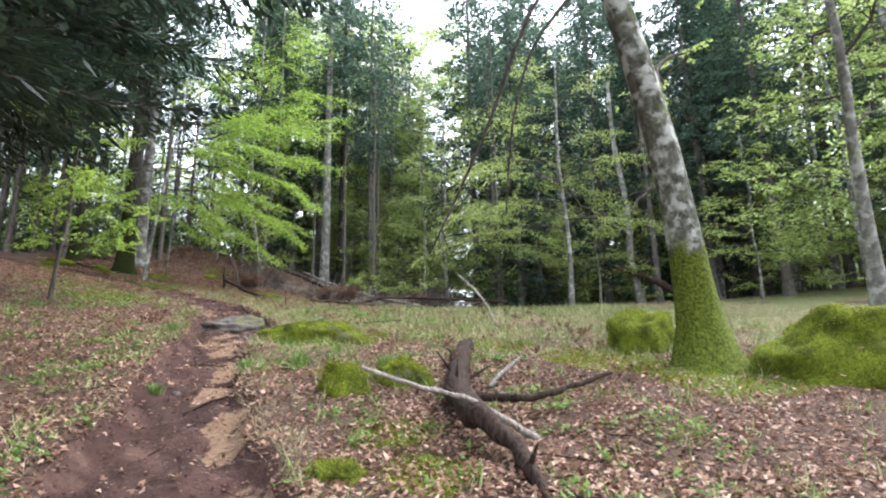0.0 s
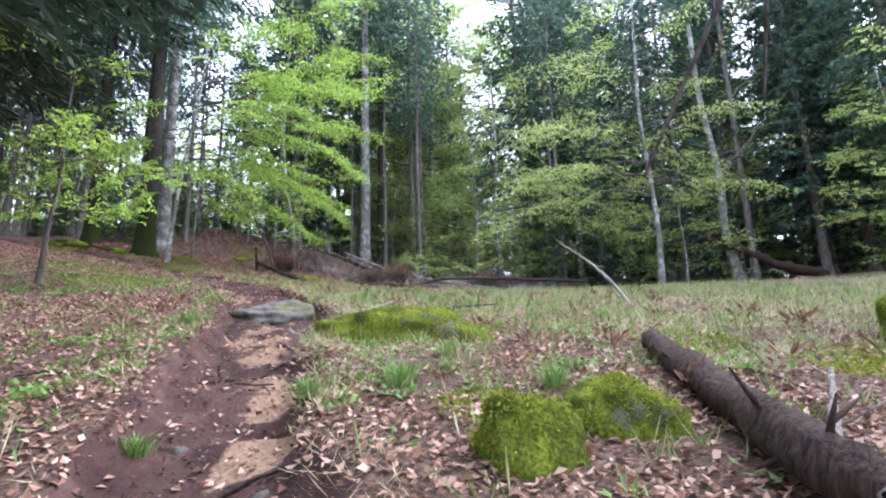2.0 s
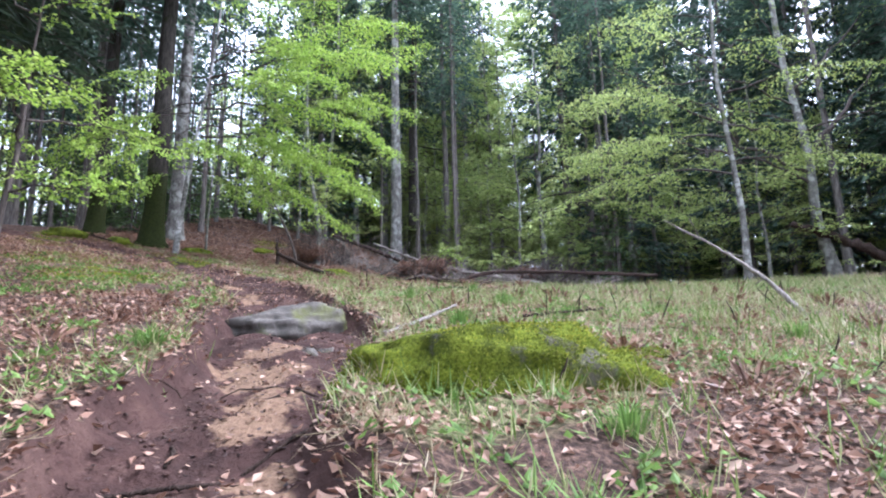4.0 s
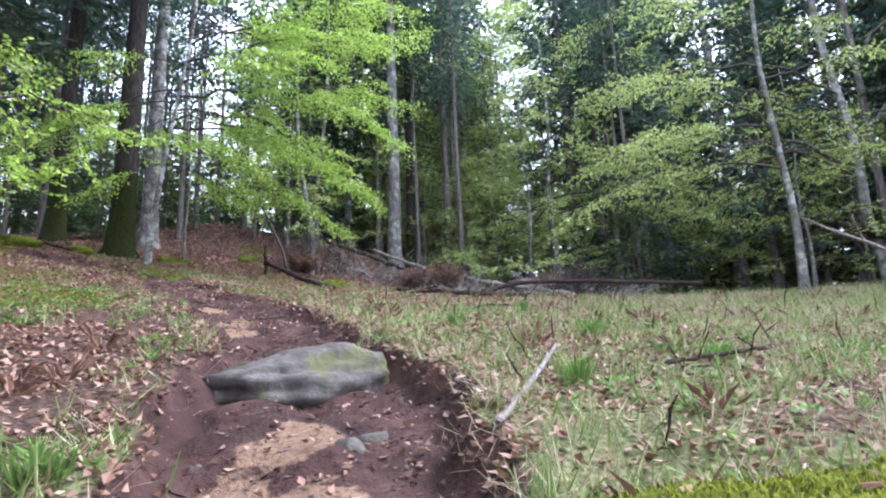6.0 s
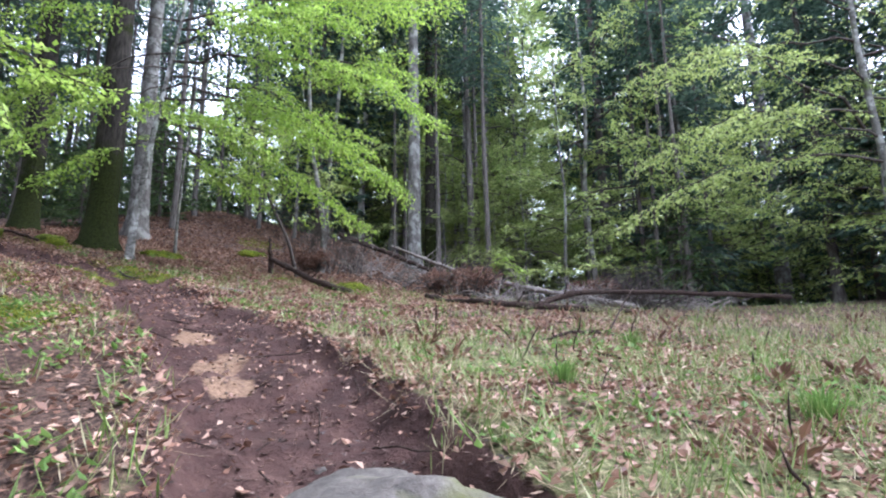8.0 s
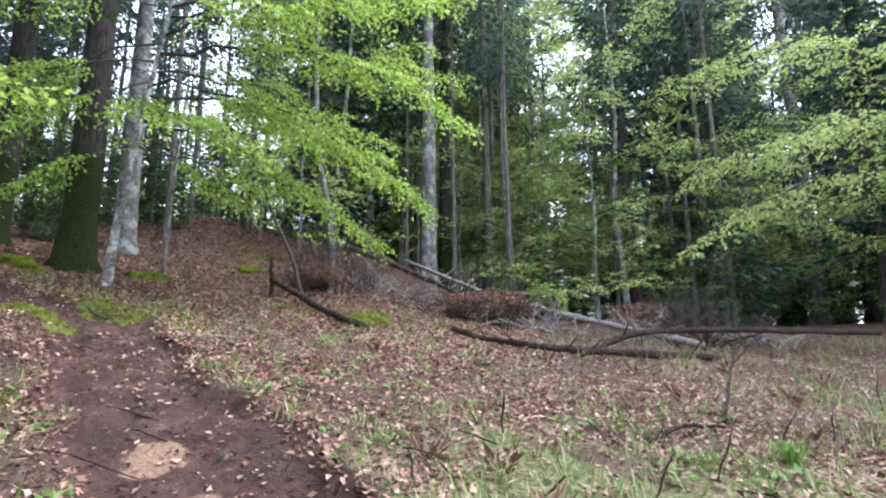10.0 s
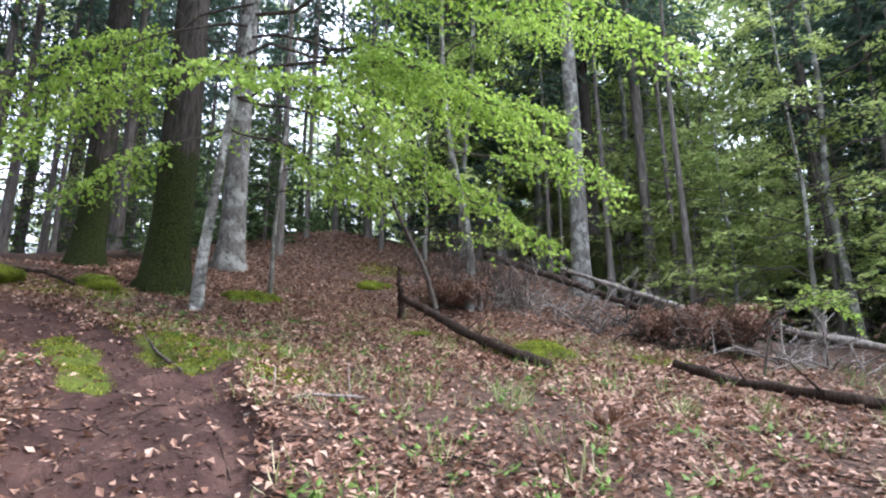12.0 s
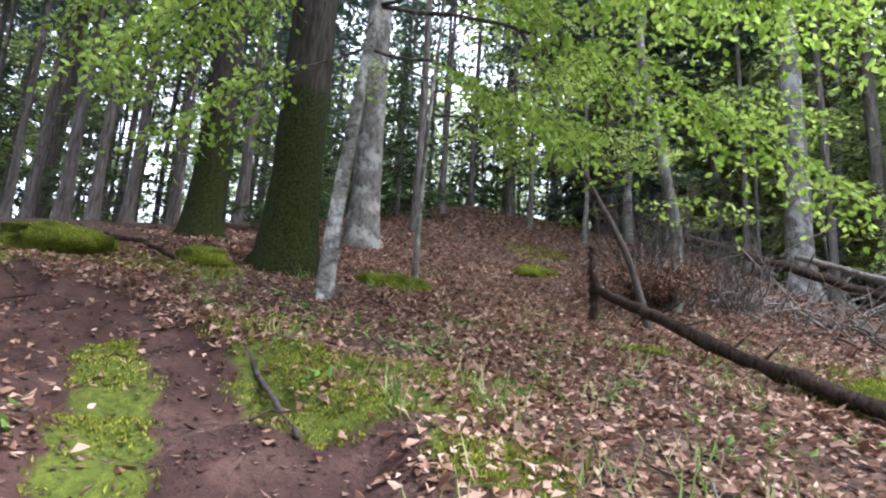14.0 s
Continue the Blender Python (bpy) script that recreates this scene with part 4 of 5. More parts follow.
scatter([BEECHES[0]], 60, (-60, 60), (52, 80), 2.0, (0.9, 1.4), lambda x, y: True)
# unseen firs added uphill and behind, only to shade the footpath's far side
for sx, sy in ((-7.5, -4.0), (-12.5, -2.0), (-16.0, 5.0), (-19.0, 0.0), (-5.0, -9.0), (-10.5, -8.0), (0.5, -10.0), (5.0, -8.0), (10.0, -6.0), (14.0, 0.0), (-15.5, 8.5), (-18.5, 12.5)):
    again(FIRS[2] if sx < -8 else FIRS[0], sx, sy, sx * 70, 1.0)
scatter(BEECHES, 26, (-48, -18), (26, 60), 2.0, (0.9, 1.2), lambda x, y: True)


# ---- dead wood ----
def log(name, pts, r0, r1, material, label, sides=10, category="log", stubs=0, group="", belly=0.0):
    """A fallen stem along a few points, with broken stubs."""
    pts = np.asarray(pts, float)
    base = pts[0].copy()
    line = through_points(pts - base, 26)
    line[1:-1] += RNG.normal(0, r0 * 0.16, (24, 3))
    g = Geo()
    knots = 1 + 0.16 * np.sin(np.arange(26) * 1.9 + r0 * 300) * np.sin(np.arange(26) * 0.8)
    g.tube(np.vstack([line[:1] - (line[1] - line[0]) * 0.02, line]), np.r_[r0 * 0.6, (np.linspace(r0, r1, 26) + belly * np.sin(np.linspace(0, math.pi, 26))) * knots], sides, 0.2)
    broken = []
    for _ in range(stubs):
        k = int(RNG.integers(2, 24))
        d = unit(RNG.normal(0, 1, 3) + np.array([0, 0, 0.9]))
        ln = RNG.uniform(0.08, 0.35)
        s = Geo()
        s.tube(curve(line[k], line[k] + d * (r0 + ln), 0, 3), [r0 * 0.35, r0 * 0.2, 0.006], 5)
        broken.append(s)
    ob = single(name, g, material, *base, label, category, group)
    for s in broken:
        part("stub", s, material, ob)
    return ob


def on(x, y, up=0.0):
    return (x, y, hz(x, y) + up)


log("fallen_root_log", [on(0.4, 8.75, 0.06), on(0.3, 8.1, 0.1), on(0.17, 6.6, 0.1), on(0.12, 5.6, 0.17), on(0.2, 4.8, 0.24), on(0.5, 4.3, 0.14), on(0.62, 3.8, 0.0)], 0.085, 0.03, BARK_DEAD, "dark rotten fallen log lying in dry leaves", 12, stubs=9, belly=0.06)
log("dead_branch", [on(-0.6, 4.3, 0.72), on(-0.2, 4.45, 0.52), on(0.2, 4.68, 0.34), on(0.5, 4.75, 0.16), on(0.75, 4.8, 0.02)], 0.016, 0.03, BARK_GREY_DEAD, "long bare grey branch rising from the log", 8, "branch")
log("dead_branch", [on(0.15, 5.5, 0.16), on(0.45, 5.35, 0.18), on(0.76, 5.3, 0.17), on(1.2, 5.38, 0.22), on(1.58, 5.46, 0.34)], 0.05, 0.018, BARK_DEAD, "curved dark root branch growing from the log", 8, "branch")
log("dead_branch", [on(0.5, 6.3, 0.03), on(0.7, 6.6, 0.12), on(0.96, 7.0, 0.2)], 0.03, 0.012, BARK_GREY_DEAD, "pale bleached branch lying behind the log", 6, "branch", 3)
log("broken_stump", [on(-9.0, 23.3, -0.1), on(-9.0, 23.3, 0.35), on(-9.02, 23.25, 0.65), on(-9.05, 23.25, 0.92)], 0.075, 0.03, BARK_DEAD, "short dark broken stump standing upright", 8, "stump")
log("fallen_log", [on(-8.95, 23.2, 0.42), on(-8.3, 22.6, 0.32), on(-7.4, 21.7, 0.14), on(-6.4, 20.8, 0.05)], 0.055, 0.065, BARK_DEAD, "slim dark fallen log leaning on the stump", 10, stubs=6)
log("fallen_log", [on(-6.6, 27.0, 0.9), on(-4.3, 25.2, 0.6), on(-2.6, 23.6, 0.4), on(-0.7, 21.6, 0.1)], 0.045, 0.065, BARK_GREY_DEAD, "pale bare fallen trunk over the brushwood", 10, "log", 8)
log("fallen_log", [on(-5.0, 21.6, 0.1), on(-4.57, 21.1, 0.06), on(-3.83, 19.8, 0.08), on(-3.1, 19.8, 0.1), on(-2.1, 20.0, 0.1), on(-0.95, 20.3, 0.05)], 0.05, 0.06, BARK_DEAD, "long thin fallen stem across the meadow", 8, "log", 6)
log("fallen_log", [on(-3.1, 19.7, 0.02), on(-2.65, 20.0, 0.22), on(-2.2, 20.3, 0.38), on(-0.6, 21.0, 0.42), on(1.0, 21.5, 0.4), on(2.6, 22.2, 0.3)], 0.05, 0.045, BARK_DEAD, "bowed thin stem lying over the brushwood", 8, "log", 5)
log("fallen_log", [on(-8.4, 27.5, 0.8), on(-6.6, 26.6, 0.7), on(-5.0, 25.6, 0.45)], 0.08, 0.06, BARK_DEAD, "dark fallen stem in the brushwood", 8, "log", 5)
log("stick", [on(-10.25, 19.05, 0.03), on(-9.7, 18.75, 0.03), on(-9.1, 18.35, 0.02)], 0.016, 0.014, BARK_TWIG, "dark stick edging the mossy strip", 6, "branch")
log("dead_branch", [on(1.15, 11.9, 0.0), on(1.0, 12.4, 0.4), on(0.75, 13.0, 0.8), on(0.35, 13.6, 1.15)], 0.03, 0.01, BARK_GREY_DEAD, "pale bare dead branch standing in the meadow", 6, "branch", 4)
log("leaning_log", [on(11.7, 24.3, 0.05), on(9.9, 24.2, 0.55), on(8.9, 24.25, 1.25), on(7.6, 24.4, 1.8)], 0.19, 0.1, BARK_DEAD, "dark dead trunk leaning against the crooked beech", 10, "log", 8)
for rx0, ry0, rx1, ry1 in ((-3.45, 9.0, -3.2, 9.4), (-3.2, 8.3, -3.0, 8.75), (-3.6, 7.95, -3.2, 8.1), (-3.75, 8.6, -3.5, 8.2), (-4.6, 12.4, -4.25, 12.75), (-2.6, 5.9, -2.25, 6.2)):
    log("exposed_root", [on(rx0, ry0, 0.0), on((rx0 + rx1) / 2 + 0.05, (ry0 + ry1) / 2, 0.025), on(rx1, ry1, 0.0)], 0.012, 0.009, BARK_DEAD, "dark root exposed in the footpath", 6, "root", group="roots")
log("stick", [on(-8.0, 17.65, 0.02), on(-7.75, 17.95, 0.03), on(-7.46, 18.29, 0.03)], 0.014, 0.01, BARK_GREY_DEAD, "pale thin stick lying in dry leaves", 6, "branch", 2)
log("stick", [on(-3.2, 16.05, 0.02), on(-2.9, 16.2, 0.09), on(-2.55, 16.25, 0.06)], 0.02, 0.016, BARK_DEAD, "dark short branch lying in dry leaves", 6, "branch", 1)
log("dead_branch", [on(-2.4, 16.6, 0.02), on(-2.15, 17.1, 0.2), on(-1.8, 17.7, 0.5)], 0.018, 0.008, BARK_DEAD, "thin dark branch sticking up from the grass", 6, "branch", 2)
log("dead_branch", [on(-14.2, 20.2, 0.06), on(-13.4, 20.5, 0.1), on(-12.7, 20.4, 0.06)], 0.035, 0.025, BARK_DEAD, "dark fallen branch on the shaded slope", 6, "branch", 3)
log("stick", [on(-2.95, 10.3, 0.03), on(-2.7, 11.1, 0.08), on(-2.46, 11.92, 0.14)], 0.02, 0.014, BARK_GREY_DEAD, "bare stick lying in the grass", 6, "branch", 2)
log("stick", [on(-1.75, 11.75, 0.06), on(-1.3, 11.95, 0.1), on(-0.85, 12.15, 0.1)], 0.018, 0.014, BARK_DEAD, "dark stick lying across the grass", 6, "branch", 2)


def hanging(pts, r, label):
    """A bare dead branch that hangs down from the beech, with side twigs."""
    pts = np.asarray(pts, float)
    base = pts[0].copy()
    line = through_points(pts - base, 12)
    g = Geo()
    g.tube(line, np.linspace(r, 0.011, 12), 5)
    for k in range(2, 11):
        d = unit(line[k] - line[k - 1] + RNG.normal(0, 0.7, 3))
        g.tube(curve(line[k], line[k] + d * RNG.uniform(0.15, 0.5), 0.03, 4), [0.009, 0.007, 0.005, 0.003], 3)
    return single("hanging_branch", g, BARK_TWIG, *base, label, "branch")


hanging([(2.0, 6.1, 7.4), (1.19, 6.02, 6.45), (0.7, 6.4, 5.1), (0.3, 6.7, 4.3), (-0.13, 6.8, 3.44)], 0.034, "thin bare dead branch hanging down")
hanging([(2.1, 6.4, 7.2), (1.25, 6.6, 6.2), (0.98, 6.9, 5.2), (0.88, 7.1, 4.05)], 0.026, "thin bare dead branch hanging down")


# ---- brushwood, dead bracken and small plants ----
def brush(name, x, y, n, size, r, label, up=0.35):
    g = Geo()
    for _ in range(n):
        a, d = RNG.uniform(0, 6.3), RNG.uniform(0, size * 0.6)
        px, py = x + math.cos(a) * d, y + math.sin(a) * d
        p0 = np.array([px, py, hz(px, py)]) - np.array([x, y, hz(x, y)])
        dr = unit(np.array([RNG.normal(0, 1), RNG.normal(0, 1), abs(RNG.normal(up, 0.3))]))
        ln = size * RNG.uniform(0.3, 1.0)
        path = curve(p0, p0 + dr * ln, -0.1 * ln, 5, 0.03 * ln)
        g.tube(path, np.linspace(r, r * 0.25, 5), 4)
        for q in (1, 2, 3):
            e = unit(dr + RNG.normal(0, 0.6, 3))
            g.tube(curve(path[q], path[q] + e * ln * 0.3, 0, 3), [r * 0.5, r * 0.35, r * 0.15], 3)
    return single(name, g, BARK_GREY_DEAD if RNG.random() < 0.55 else BARK_TWIG, x, y, hz(x, y), label, "brushwood", "brushwood", "stuff")


for bx, by, bs in ((-7.6, 26.2, 1.6), (-6.3, 26.0, 1.7), (-5.2, 25.0, 1.5), (-4.2, 24.0, 1.4), (-3.0, 23.2, 1.2), (-1.6, 22.4, 1.1), (-0.4, 22.2, 1.1), (0.8, 22.8, 1.0)):
    brush("brush_heap", bx, by, 34, bs * 1.15, 0.019, "heap of bare dead branches at the forest edge")


def bracken(x, y, size, label):
    """A rusty heap of collapsed fronds."""
    g = Geo()
    for _ in range(110):
        a = RNG.uniform(0, 6.3)
        ln = size * RNG.uniform(0.5, 1.1)
        d = np.array([math.cos(a), math.sin(a), RNG.uniform(0.5, 1.5)])
        path = curve((0, 0, 0), unit(d) * ln, -0.25 * ln, 7)
        path[-3:, 2] -= np.array([0.03, 0.12, 0.25]) * ln
        spray(None, g, path, 0.05, 16 / size, 0.14, 0.3, 0.6)
    return single("dead_bracken", g, DEAD_FERN, x, y, hz(x, y), label, "fern")


def dead_bush(x, y, tall, n, label):
    """A bare shrub of many fine upright twigs."""
    g = Geo()
    for _ in range(n):
        a, d = RNG.uniform(0, 6.3), RNG.uniform(0, 0.7)
        p0 = np.array([math.cos(a) * d, math.sin(a) * d, 0.0])
        p1 = p0 + np.array([RNG.normal(0, 0.45), RNG.normal(0, 0.45), tall * RNG.uniform(0.4, 1.0)])
        path = curve(p0, p1, 0, 5, 0.05)
        g.tube(path, np.linspace(0.009, 0.003, 5), 3)
        for q in (1, 2, 2, 3, 3):
            g.tube(curve(path[q], path[q] + unit(RNG.normal(0, 1, 3) + np.array([0, 0, 0.6])) * RNG.uniform(0.2, 0.55), 0, 3), [0.005, 0.004, 0.002], 3)
    return single("dead_bush", g, BARK_TWIG, x, y, hz(x, y) - 0.05, label, "bush")


dead_bush(-8.5, 25.2, 2.2, 70, "bare brown bush of fine twigs behind the stump")
dead_bush(-7.6, 25.8, 1.5, 45, "bare brown bush of fine twigs in the brushwood")
dead_bush(-0.2, 24.4, 1.2, 80, "bare brown bush at the forest edge")
bracken(-3.9, 23.6, 1.0, "rust-brown heap of dead bracken")
bracken(-4.7, 24.4, 0.9, "rust-brown heap of dead bracken")
bracken(-1.0, 24.6, 1.0, "brown heap of dead bracken at the forest edge")
bracken(-8.5, 24.8, 1.0, "brown dead bracken beside the stump")


arch = broadleaf("drooping_sapling", [(0, 0, -0.1), (0.15, 0.05, 0.5), (0.35, 0.1, 0.85), (0.65, 0.2, 1.0), (0.95, 0.3, 0.85)], 0.014, [(0.4, (0.35, 0.1, 0.25), 0.006), (0.6, (0.4, -0.1, 0.1), 0.006), (0.75, (0.35, 0.2, -0.1), 0.006), (0.9, (0.3, 0.0, -0.2), 0.005)],
                 "small arched sapling with fresh leaves in the brushwood", BARK_TWIG, LEAF_FRESH, 0.06, 22, 0.2, 5, 0.1, sub=2, separate=True)
put(arch, -4.1, 21.7)


def scattered(n, cx, cy, sx, sy, keep):
    pts = np.stack([RNG.uniform(cx - sx, cx + sx, n), RNG.uniform(cy - sy, cy + sy, n)], 1)
    return pts[keep(pts[:, 0], pts[:, 1])]


def path_middle(y):
    """Where the footpath's middle runs at a distance up the slope."""
    return np.interp(y, [p[1] for p in FOOTPATH[:11]], [p[0] for p in FOOTPATH[:11]])


def leaf_litter():
    g = Geo()
    # fewer pale leaves left of the footpath, imitating the shade on that side
    near = scattered(560000, -4, 12, 10, 14, lambda x, y: RNG.random(len(x)) < np.where(path_side(x, y)[1] < 0.0, 0.12, 1.0) * (1 - 0.25 * meadow(x, y)) * np.exp(-np.clip(np.abs(path_side(x, y)[1]) - 2.5, 0, 9) / 2.5)
                     * np.where((x < path_middle(y)) & (y < 16), 0.6, 1.0) * np.clip(0.75 + 0.5 * wobble(x, y, 1.3, 1.4) + 0.4 * wobble(x, y, 4.3, 0.5), 0.12, 1))
    bank = scattered(60000, -9.5, 25, 6, 6, lambda x, y: (RNG.random(len(x)) < 0.7) & (path_side(x, y)[1] > 2.5))
    for pts, lo, hi in ((near, 0.03, 0.075), (bank, 0.05, 0.1)):
        n = len(pts)
        z = height(pts[:, 0], pts[:, 1])
        a = RNG.uniform(0, 6.283, n)
        al = unit(np.stack([np.cos(a), np.sin(a), RNG.normal(0.15, 0.38, n)], 1))
        sd = unit(np.cross(al, unit(np.stack([RNG.normal(0, 0.5, n), RNG.normal(0, 0.5, n), np.ones(n)], 1))))
        ln = RNG.uniform(lo, hi, n)
        g.leaves(np.column_stack([pts, z + 0.012]), al, sd, ln, ln * RNG.uniform(0.45, 0.75, n), RNG.uniform(-0.5, 0.5, (n, 1)))
    return single("leaf_litter", g, LITTER, 0, 0, 0, "fallen dry beech leaves covering the slope", "leaves", kind="stuff", smooth=False)


def trail_crumbs():
    """Leaf crumbs, bark chips and small stones trodden into the footpath."""
    g = Geo()
    pts = scattered(90000, -5, 10, 7, 11, lambda x, y: path_side(x, y)[1] < 0.15)
    n = len(pts)
    a = RNG.uniform(0, 6.283, n)
    al = unit(np.stack([np.cos(a), np.sin(a), RNG.normal(0.05, 0.25, n)], 1))
    sd = unit(np.cross(al, unit(np.stack([RNG.normal(0, 0.3, n), RNG.normal(0, 0.3, n), np.ones(n)], 1))))
    g.leaves(np.column_stack([pts, height(pts[:, 0], pts[:, 1]) + 0.006]), al, sd, RNG.uniform(0.015, 0.055, n), RNG.uniform(0.01, 0.028, n), 0.25)
    return single("trail_crumbs", g, CRUMB, 0, 0, 0, "trodden leaf crumbs and bark chips on the footpath", "litter", kind="stuff", smooth=False)


def grass():
    g = Geo()
    # grass thinned left of the footpath to make that side look shaded
    tuft = scattered(17000, -3, 12, 9, 12, lambda x, y: (RNG.random(len(x)) < (0.12 + 0.5 * meadow(x, y)) * np.where(x < path_middle(y), 0.55, 1.0)) & (path_side(x, y)[1] > 0.05))
    m = 10
    base = np.repeat(tuft, m, axis=0) + RNG.normal(0, 0.06, (len(tuft) * m, 2))
    n = len(base)
    z = height(base[:, 0], base[:, 1])
    a = RNG.uniform(0, 6.283, n)
    al = unit(np.stack([np.cos(a) * 0.6, np.sin(a) * 0.6, RNG.uniform(0.4, 1.4, n)], 1))
    sd = unit(np.cross(al, (0, 0, 1.0)))
    g.leaves(np.column_stack([base, z - 0.01]), al, sd, RNG.uniform(0.06, 0.27, n), RNG.uniform(0.005, 0.012, n), 0.5)
    return single("grass", g, GRASS, 0, 0, 0, "short tufts of green and straw-coloured grass", "grass", kind="stuff", smooth=False)


def dry_grass():
    """Long straw-coloured blades: over the open meadow and hanging from the footpath's bank."""
    g = Geo()
    open_ground = scattered(7000, 1.5, 14.5, 7, 6.5, lambda x, y: (RNG.random(len(x)) < 0.8 * np.clip((x + 4.2 - 0.1 * (y - 10)) / 3, 0, 1) * np.clip(0.5 + 0.9 * wobble(x, y, 1.9, 0.6), 0, 1)) & (path_side(x, y)[1] > 0.1) & (y > 8))
    bank = scattered(42000, -4, 9, 5, 8, lambda x, y: (RNG.random(len(x)) < np.where(x > path_middle(y), 0.32, 0.08)) & (path_side(x, y)[1] > 0.04) & (path_side(x, y)[1] < 0.3) & (y < 15))
    for spots, m, lo, hi, up in ((open_ground, 8, 0.08, 0.24, 0.6), (bank, 9, 0.08, 0.24, 0.25)):
        base = np.repeat(spots, m, axis=0) + RNG.normal(0, 0.05, (len(spots) * m, 2))
        n = len(base)
        a = RNG.uniform(0, 6.283, n)
        al = unit(np.stack([np.cos(a) * 0.7, np.sin(a) * 0.7, RNG.normal(up, 0.4, n)], 1))
        g.leaves(np.column_stack([base, height(base[:, 0], base[:, 1]) + 0.005]), al, unit(np.cross(al, (0, 0, 1.0))), RNG.uniform(lo, hi, n), RNG.uniform(0.003, 0.007, n), 0.5)
    return single("dry_grass", g, STRAW, 0, 0, 0, "withered straw-coloured grass on the meadow", "grass", kind="stuff", smooth=False)


def grass_clump(x, y, size):
    """A tuft of long bright green blades that bend over."""
    g = Geo()
    for _ in range(int(150 * size / 0.25)):
        a, d = RNG.uniform(0, 6.283), abs(RNG.normal(0, size * 0.3))
        lean, ln = RNG.uniform(0.1, 0.8), size * RNG.uniform(0.5, 1.2)
        out = np.array([math.cos(a), math.sin(a), 0.0])
        p0 = out * d
        p1 = p0 + unit(out * lean + np.array([0, 0, 1.0])) * ln * 0.6
        p2 = p1 + unit(out * (lean + 0.8) + np.array([0, 0, 0.5])) * ln * 0.4
        sd = unit(np.cross(out, (0, 0, 1.0))) * 0.004
        g.add([p0 - sd, p0 + sd, p1 + sd, p1 - sd, p2], [[0, 1, 2, 3]])
        g.f.append([g.n - 2, g.n - 3, g.n - 1])
    return single("grass_clump", g, HERB, x, y, hz(x, y) - 0.01, "bright green tuft of grass among dry leaves", "grass", "grass clumps", smooth=False)


def moss_mats():
    """Fine moss standing up from the mossy patches of the ground."""
    g = Geo()
    for x, y, r in MOSS_PATCHES:
        n = int(9000 * r * r / 0.25)
        a, d = RNG.uniform(0, 6.283, n), r * 1.25 * np.sqrt(RNG.random(n))
        px, py = x + d * np.cos(a), y + d * np.sin(a)
        keep = RNG.random(n) < np.clip(1.35 - d / (r * 1.25), 0, 1) * np.clip(0.75 + wobble(px, py, 5.1, 0.8) + 0.4 * wobble(px, py, 13.0, 1.8), 0, 1)
        px, py = px[keep], py[keep]
        n = len(px)
        al = unit(RNG.normal(0, 0.5, (n, 3)) + np.array([0, 0, 0.9]))
        g.leaves(np.column_stack([px, py, height(px, py) + 0.0]), al, unit(np.cross(al, RNG.normal(0, 1, (n, 3)))), RNG.uniform(0.01, 0.03, n), RNG.uniform(0.008, 0.015, n), 0.2)
    return single("ground_moss", g, MOSS_TUFT, 0, 0, 0, "cushions of green moss on the forest floor", "moss", kind="stuff", smooth=False)


def herbs():
    g = Geo()
    spots = scattered(12500, -3, 11, 8, 12, lambda x, y: (RNG.random(len(x)) < np.where(y > 15.5, 0.16, 0.55) * np.clip(0.6 + 0.9 * wobble(x, y, 1.7, 0.9), 0, 1)) & (path_side(x, y)[1] > 0.1) & (path_side(x, y)[1] < 3.5))
    m = 9
    base = np.repeat(spots, m, axis=0) + RNG.normal(0, 0.05, (len(spots) * m, 2))
    n = len(base)
    z = height(base[:, 0], base[:, 1])
    a = RNG.uniform(0, 6.283, n)
    al = unit(np.stack([np.cos(a), np.sin(a), RNG.uniform(0.1, 0.8, n)], 1))
    sd = unit(np.cross(al, (0, 0, 1.0)))
    g.leaves(np.column_stack([base, z + RNG.uniform(0, 0.06, n)]), al, sd, RNG.uniform(0.04, 0.1, n), RNG.uniform(0.022, 0.05, n), 0.15)
    return single("herbs", g, HERB, 0, 0, 0, "low green woodland herbs between the leaves", "plants", kind="stuff", smooth=False)


def twigs():
    g = Geo()
    for x, y in scattered(650, -4, 12, 9, 12, lambda x, y: np.abs(path_side(x, y)[1]) < 4):
        a, ln = RNG.uniform(0, 6.28), RNG.uniform(0.12, 0.6)
        x1, y1 = x + math.cos(a) * ln, y + math.sin(a) * ln
        g.tube(curve((x, y, hz(x, y) + 0.015), (x1, y1, hz(x1, y1) + 0.02), -0.01, 4, 0.012), [0.006, 0.006, 0.005, 0.003], 4)
    return single("twigs", g, BARK_DEAD, 0, 0, 0, "small fallen twigs on the forest floor", "twigs", kind="stuff")


def dead_stems():
    """Brown dead stalks that stand up out of the meadow."""
    g = Geo()
    for x, y in scattered(200, -1, 14, 6, 8, lambda x, y: (meadow(x, y) > 0.4) & (path_side(x, y)[1] > 0.3)):
        h = RNG.uniform(0.1, 0.35)
        p0 = np.array([x, y, hz(x, y) - 0.02])
        p1 = p0 + np.array([RNG.normal(0, 0.12), RNG.normal(0, 0.12), h])
        g.tube(curve(p0, p1, 0, 4, 0.015), [0.006, 0.006, 0.008, 0.003], 4)
    return single("dead_stems", g, BARK_DEAD, 0, 0, 0, "brown dead plant stalks standing in the meadow", "plants", kind="stuff")


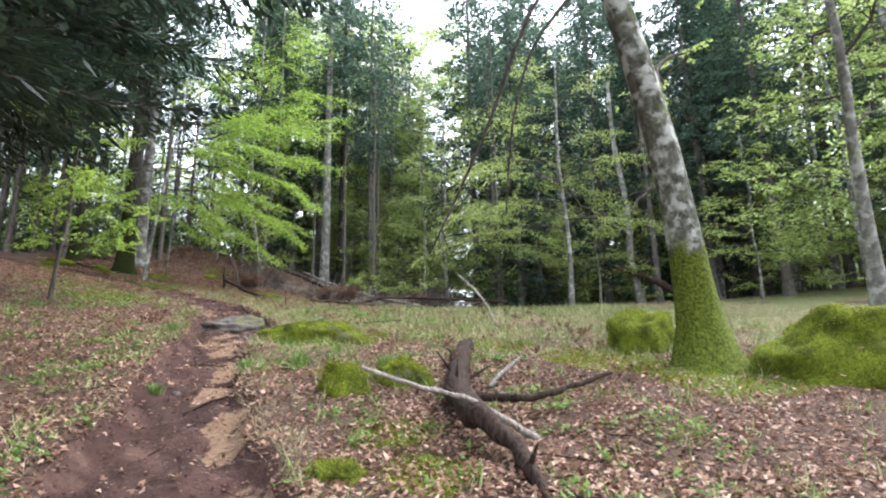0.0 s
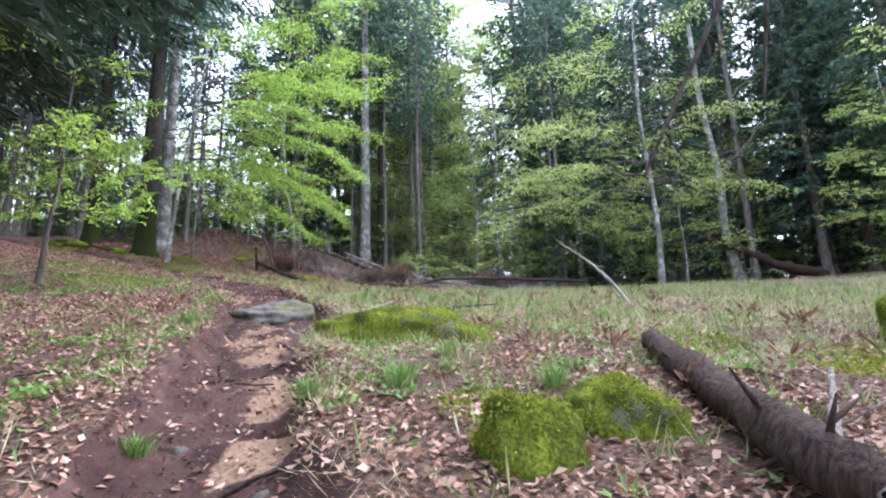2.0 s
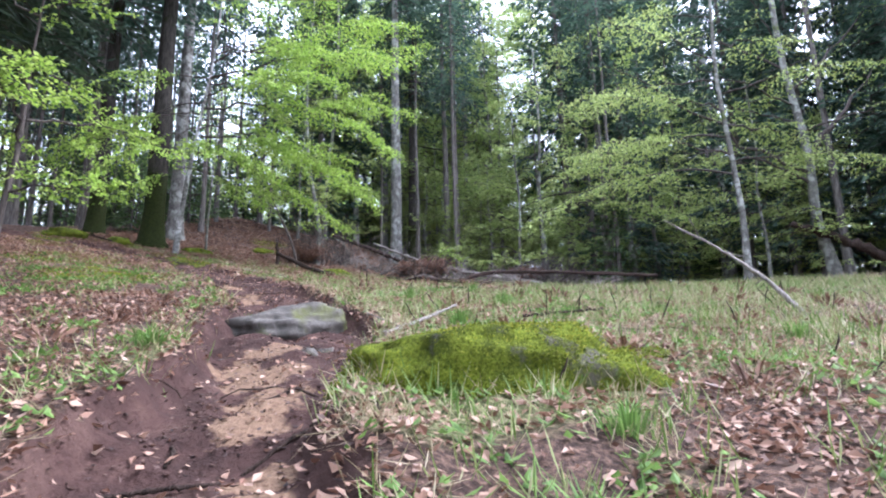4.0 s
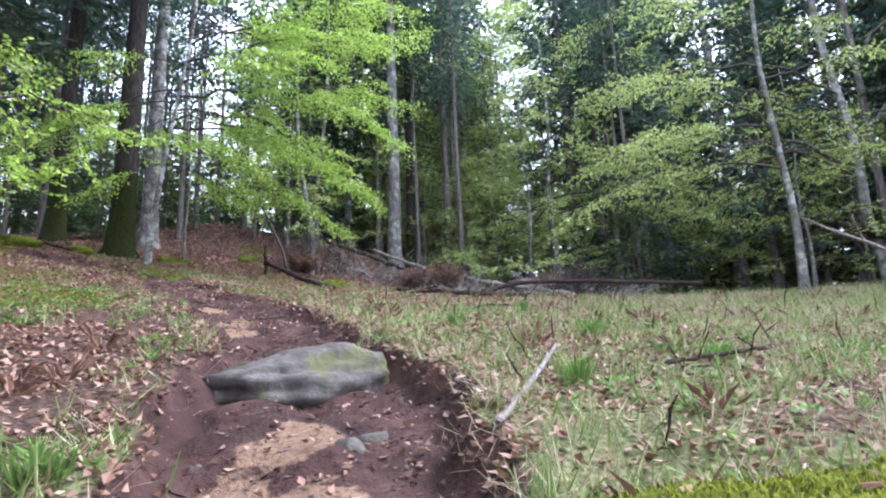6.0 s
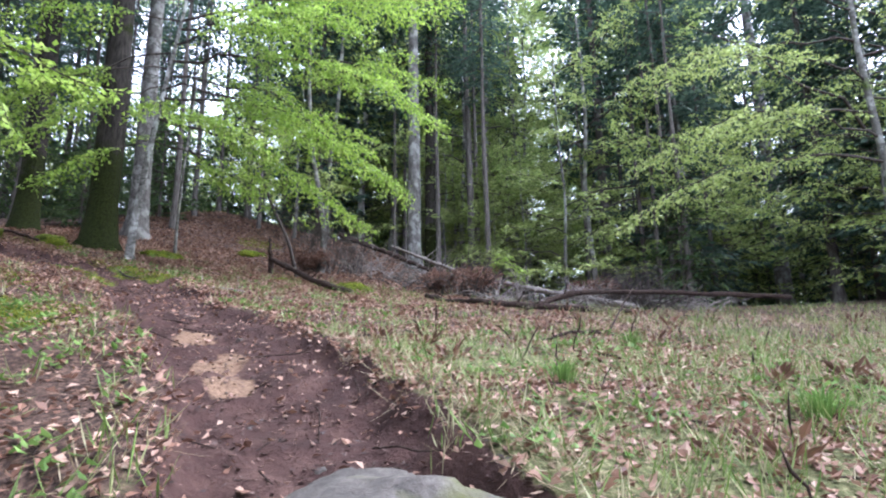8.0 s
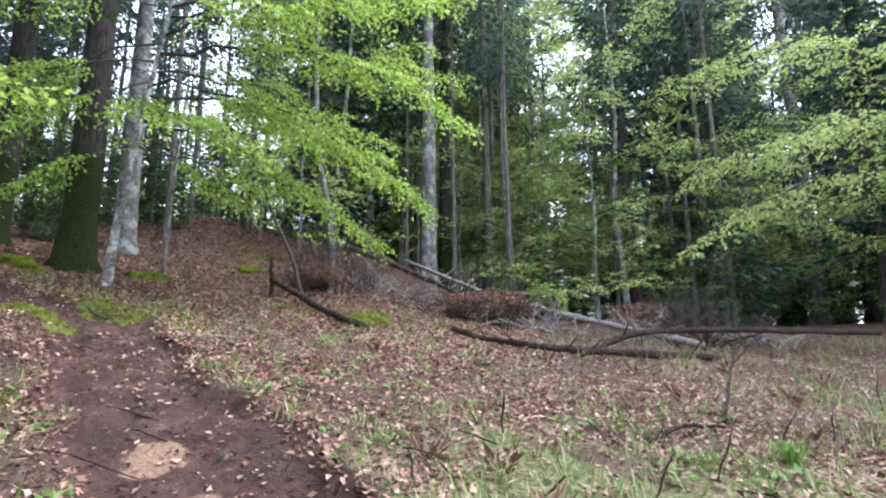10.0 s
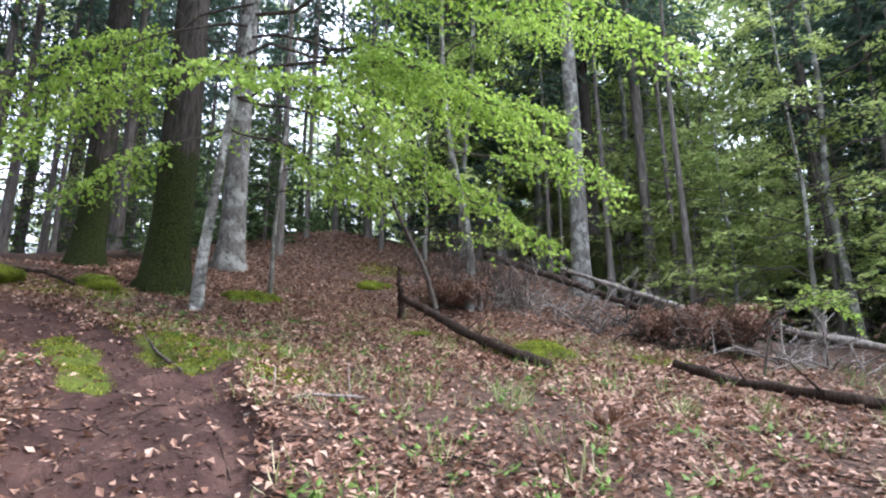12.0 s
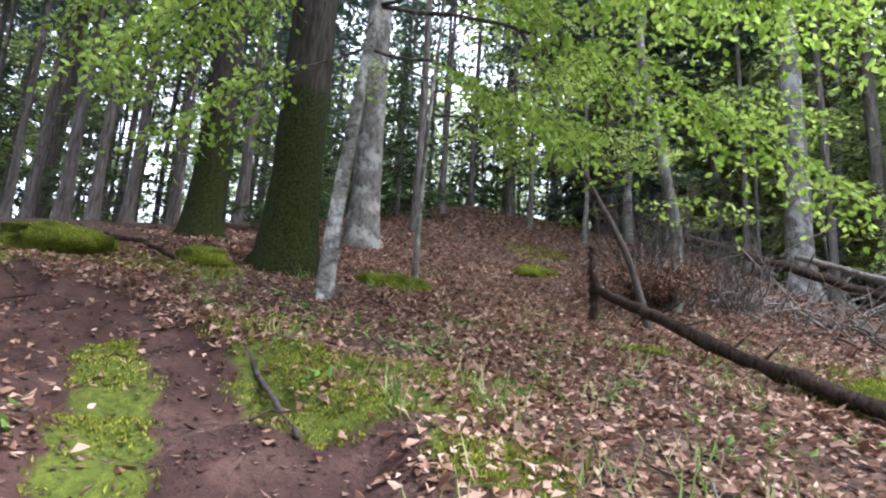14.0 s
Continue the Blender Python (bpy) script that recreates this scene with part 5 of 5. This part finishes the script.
def withered_clumps():
    """Clumps of withered brown leaves and stalks in the grass."""
    g = Geo()
    for x, y in scattered(85, -1.5, 13, 4.5, 6, lambda x, y: (path_side(x, y)[1] > 0.4) & (RNG.random(len(x)) < 0.6)):
        m = 26
        a = RNG.uniform(0, 6.283, m)
        al = unit(np.stack([np.cos(a), np.sin(a), RNG.uniform(0.2, 1.6, m)], 1))
        pos = np.array([x, y, hz(x, y)]) + al * RNG.uniform(0.02, 0.16, (m, 1))
        g.leaves(pos, al, unit(np.cross(al, RNG.normal(0, 1, (m, 3)))), RNG.uniform(0.07, 0.15, m), RNG.uniform(0.02, 0.05, m), 0.3)
    return single("withered_leaves", g, DEAD_FERN, 0, 0, 0, "clumps of withered brown leaves in the grass", "leaves", kind="stuff", smooth=False)


def leaves_on_rocks():
    """Dry leaves caught on the big boulder and the long rock."""
    g = Geo()
    for cx, cy, rx, top, n in ((4.7, 6.5, 0.5, 0.55, 40), (-2.2, 9.4, 0.4, 0.2, 18)):
        x, y = cx + RNG.normal(0, rx, n), cy + RNG.normal(0, 0.25, n)
        a = RNG.uniform(0, 6.283, n)
        al = unit(np.stack([np.cos(a), np.sin(a), RNG.normal(0, 0.3, n)], 1))
        pos = []
        dg = bpy.context.evaluated_depsgraph_get()
        for px, py in zip(x, y):
            hit, place, *_ = scene.ray_cast(dg, Vector((px, py, hz(px, py) + 1.6)), Vector((0, 0, -1)))
            pos.append((px, py, (place.z if hit else hz(px, py)) + 0.01))
        g.leaves(pos, al, unit(np.cross(al, np.stack([RNG.normal(0, 0.3, n), RNG.normal(0, 0.3, n), np.ones(n)], 1))), RNG.uniform(0.05, 0.1, n), RNG.uniform(0.03, 0.06, n), 0.2)
    return single("leaves_on_rocks", g, LITTER, 0, 0, 0, "dry leaves lying on the mossy boulders", "leaves", kind="stuff", smooth=False)


withered_clumps()
leaves_on_rocks()
leaf_litter()
trail_crumbs()
moss_mats()
grass()
dry_grass()
for gx, gy, gs in ((-1.81, 7.4, 0.26), (-1.5, 8.3, 0.2), (-3.15, 6.4, 0.16), (-0.73, 7.3, 0.2), (-2.35, 7.0, 0.18), (-4.5, 9.6, 0.2), (-4.7, 11.9, 0.2), (-2.4, 11.5, 0.24), (-1.9, 13.4, 0.26), (-3.3, 14.0, 0.22), (-1.2, 12.2, 0.22), (-2.4, 15.6, 0.2), (0.4, 10.6, 0.22)):
    grass_clump(gx, gy, gs)
herbs()
twigs()
dead_stems()
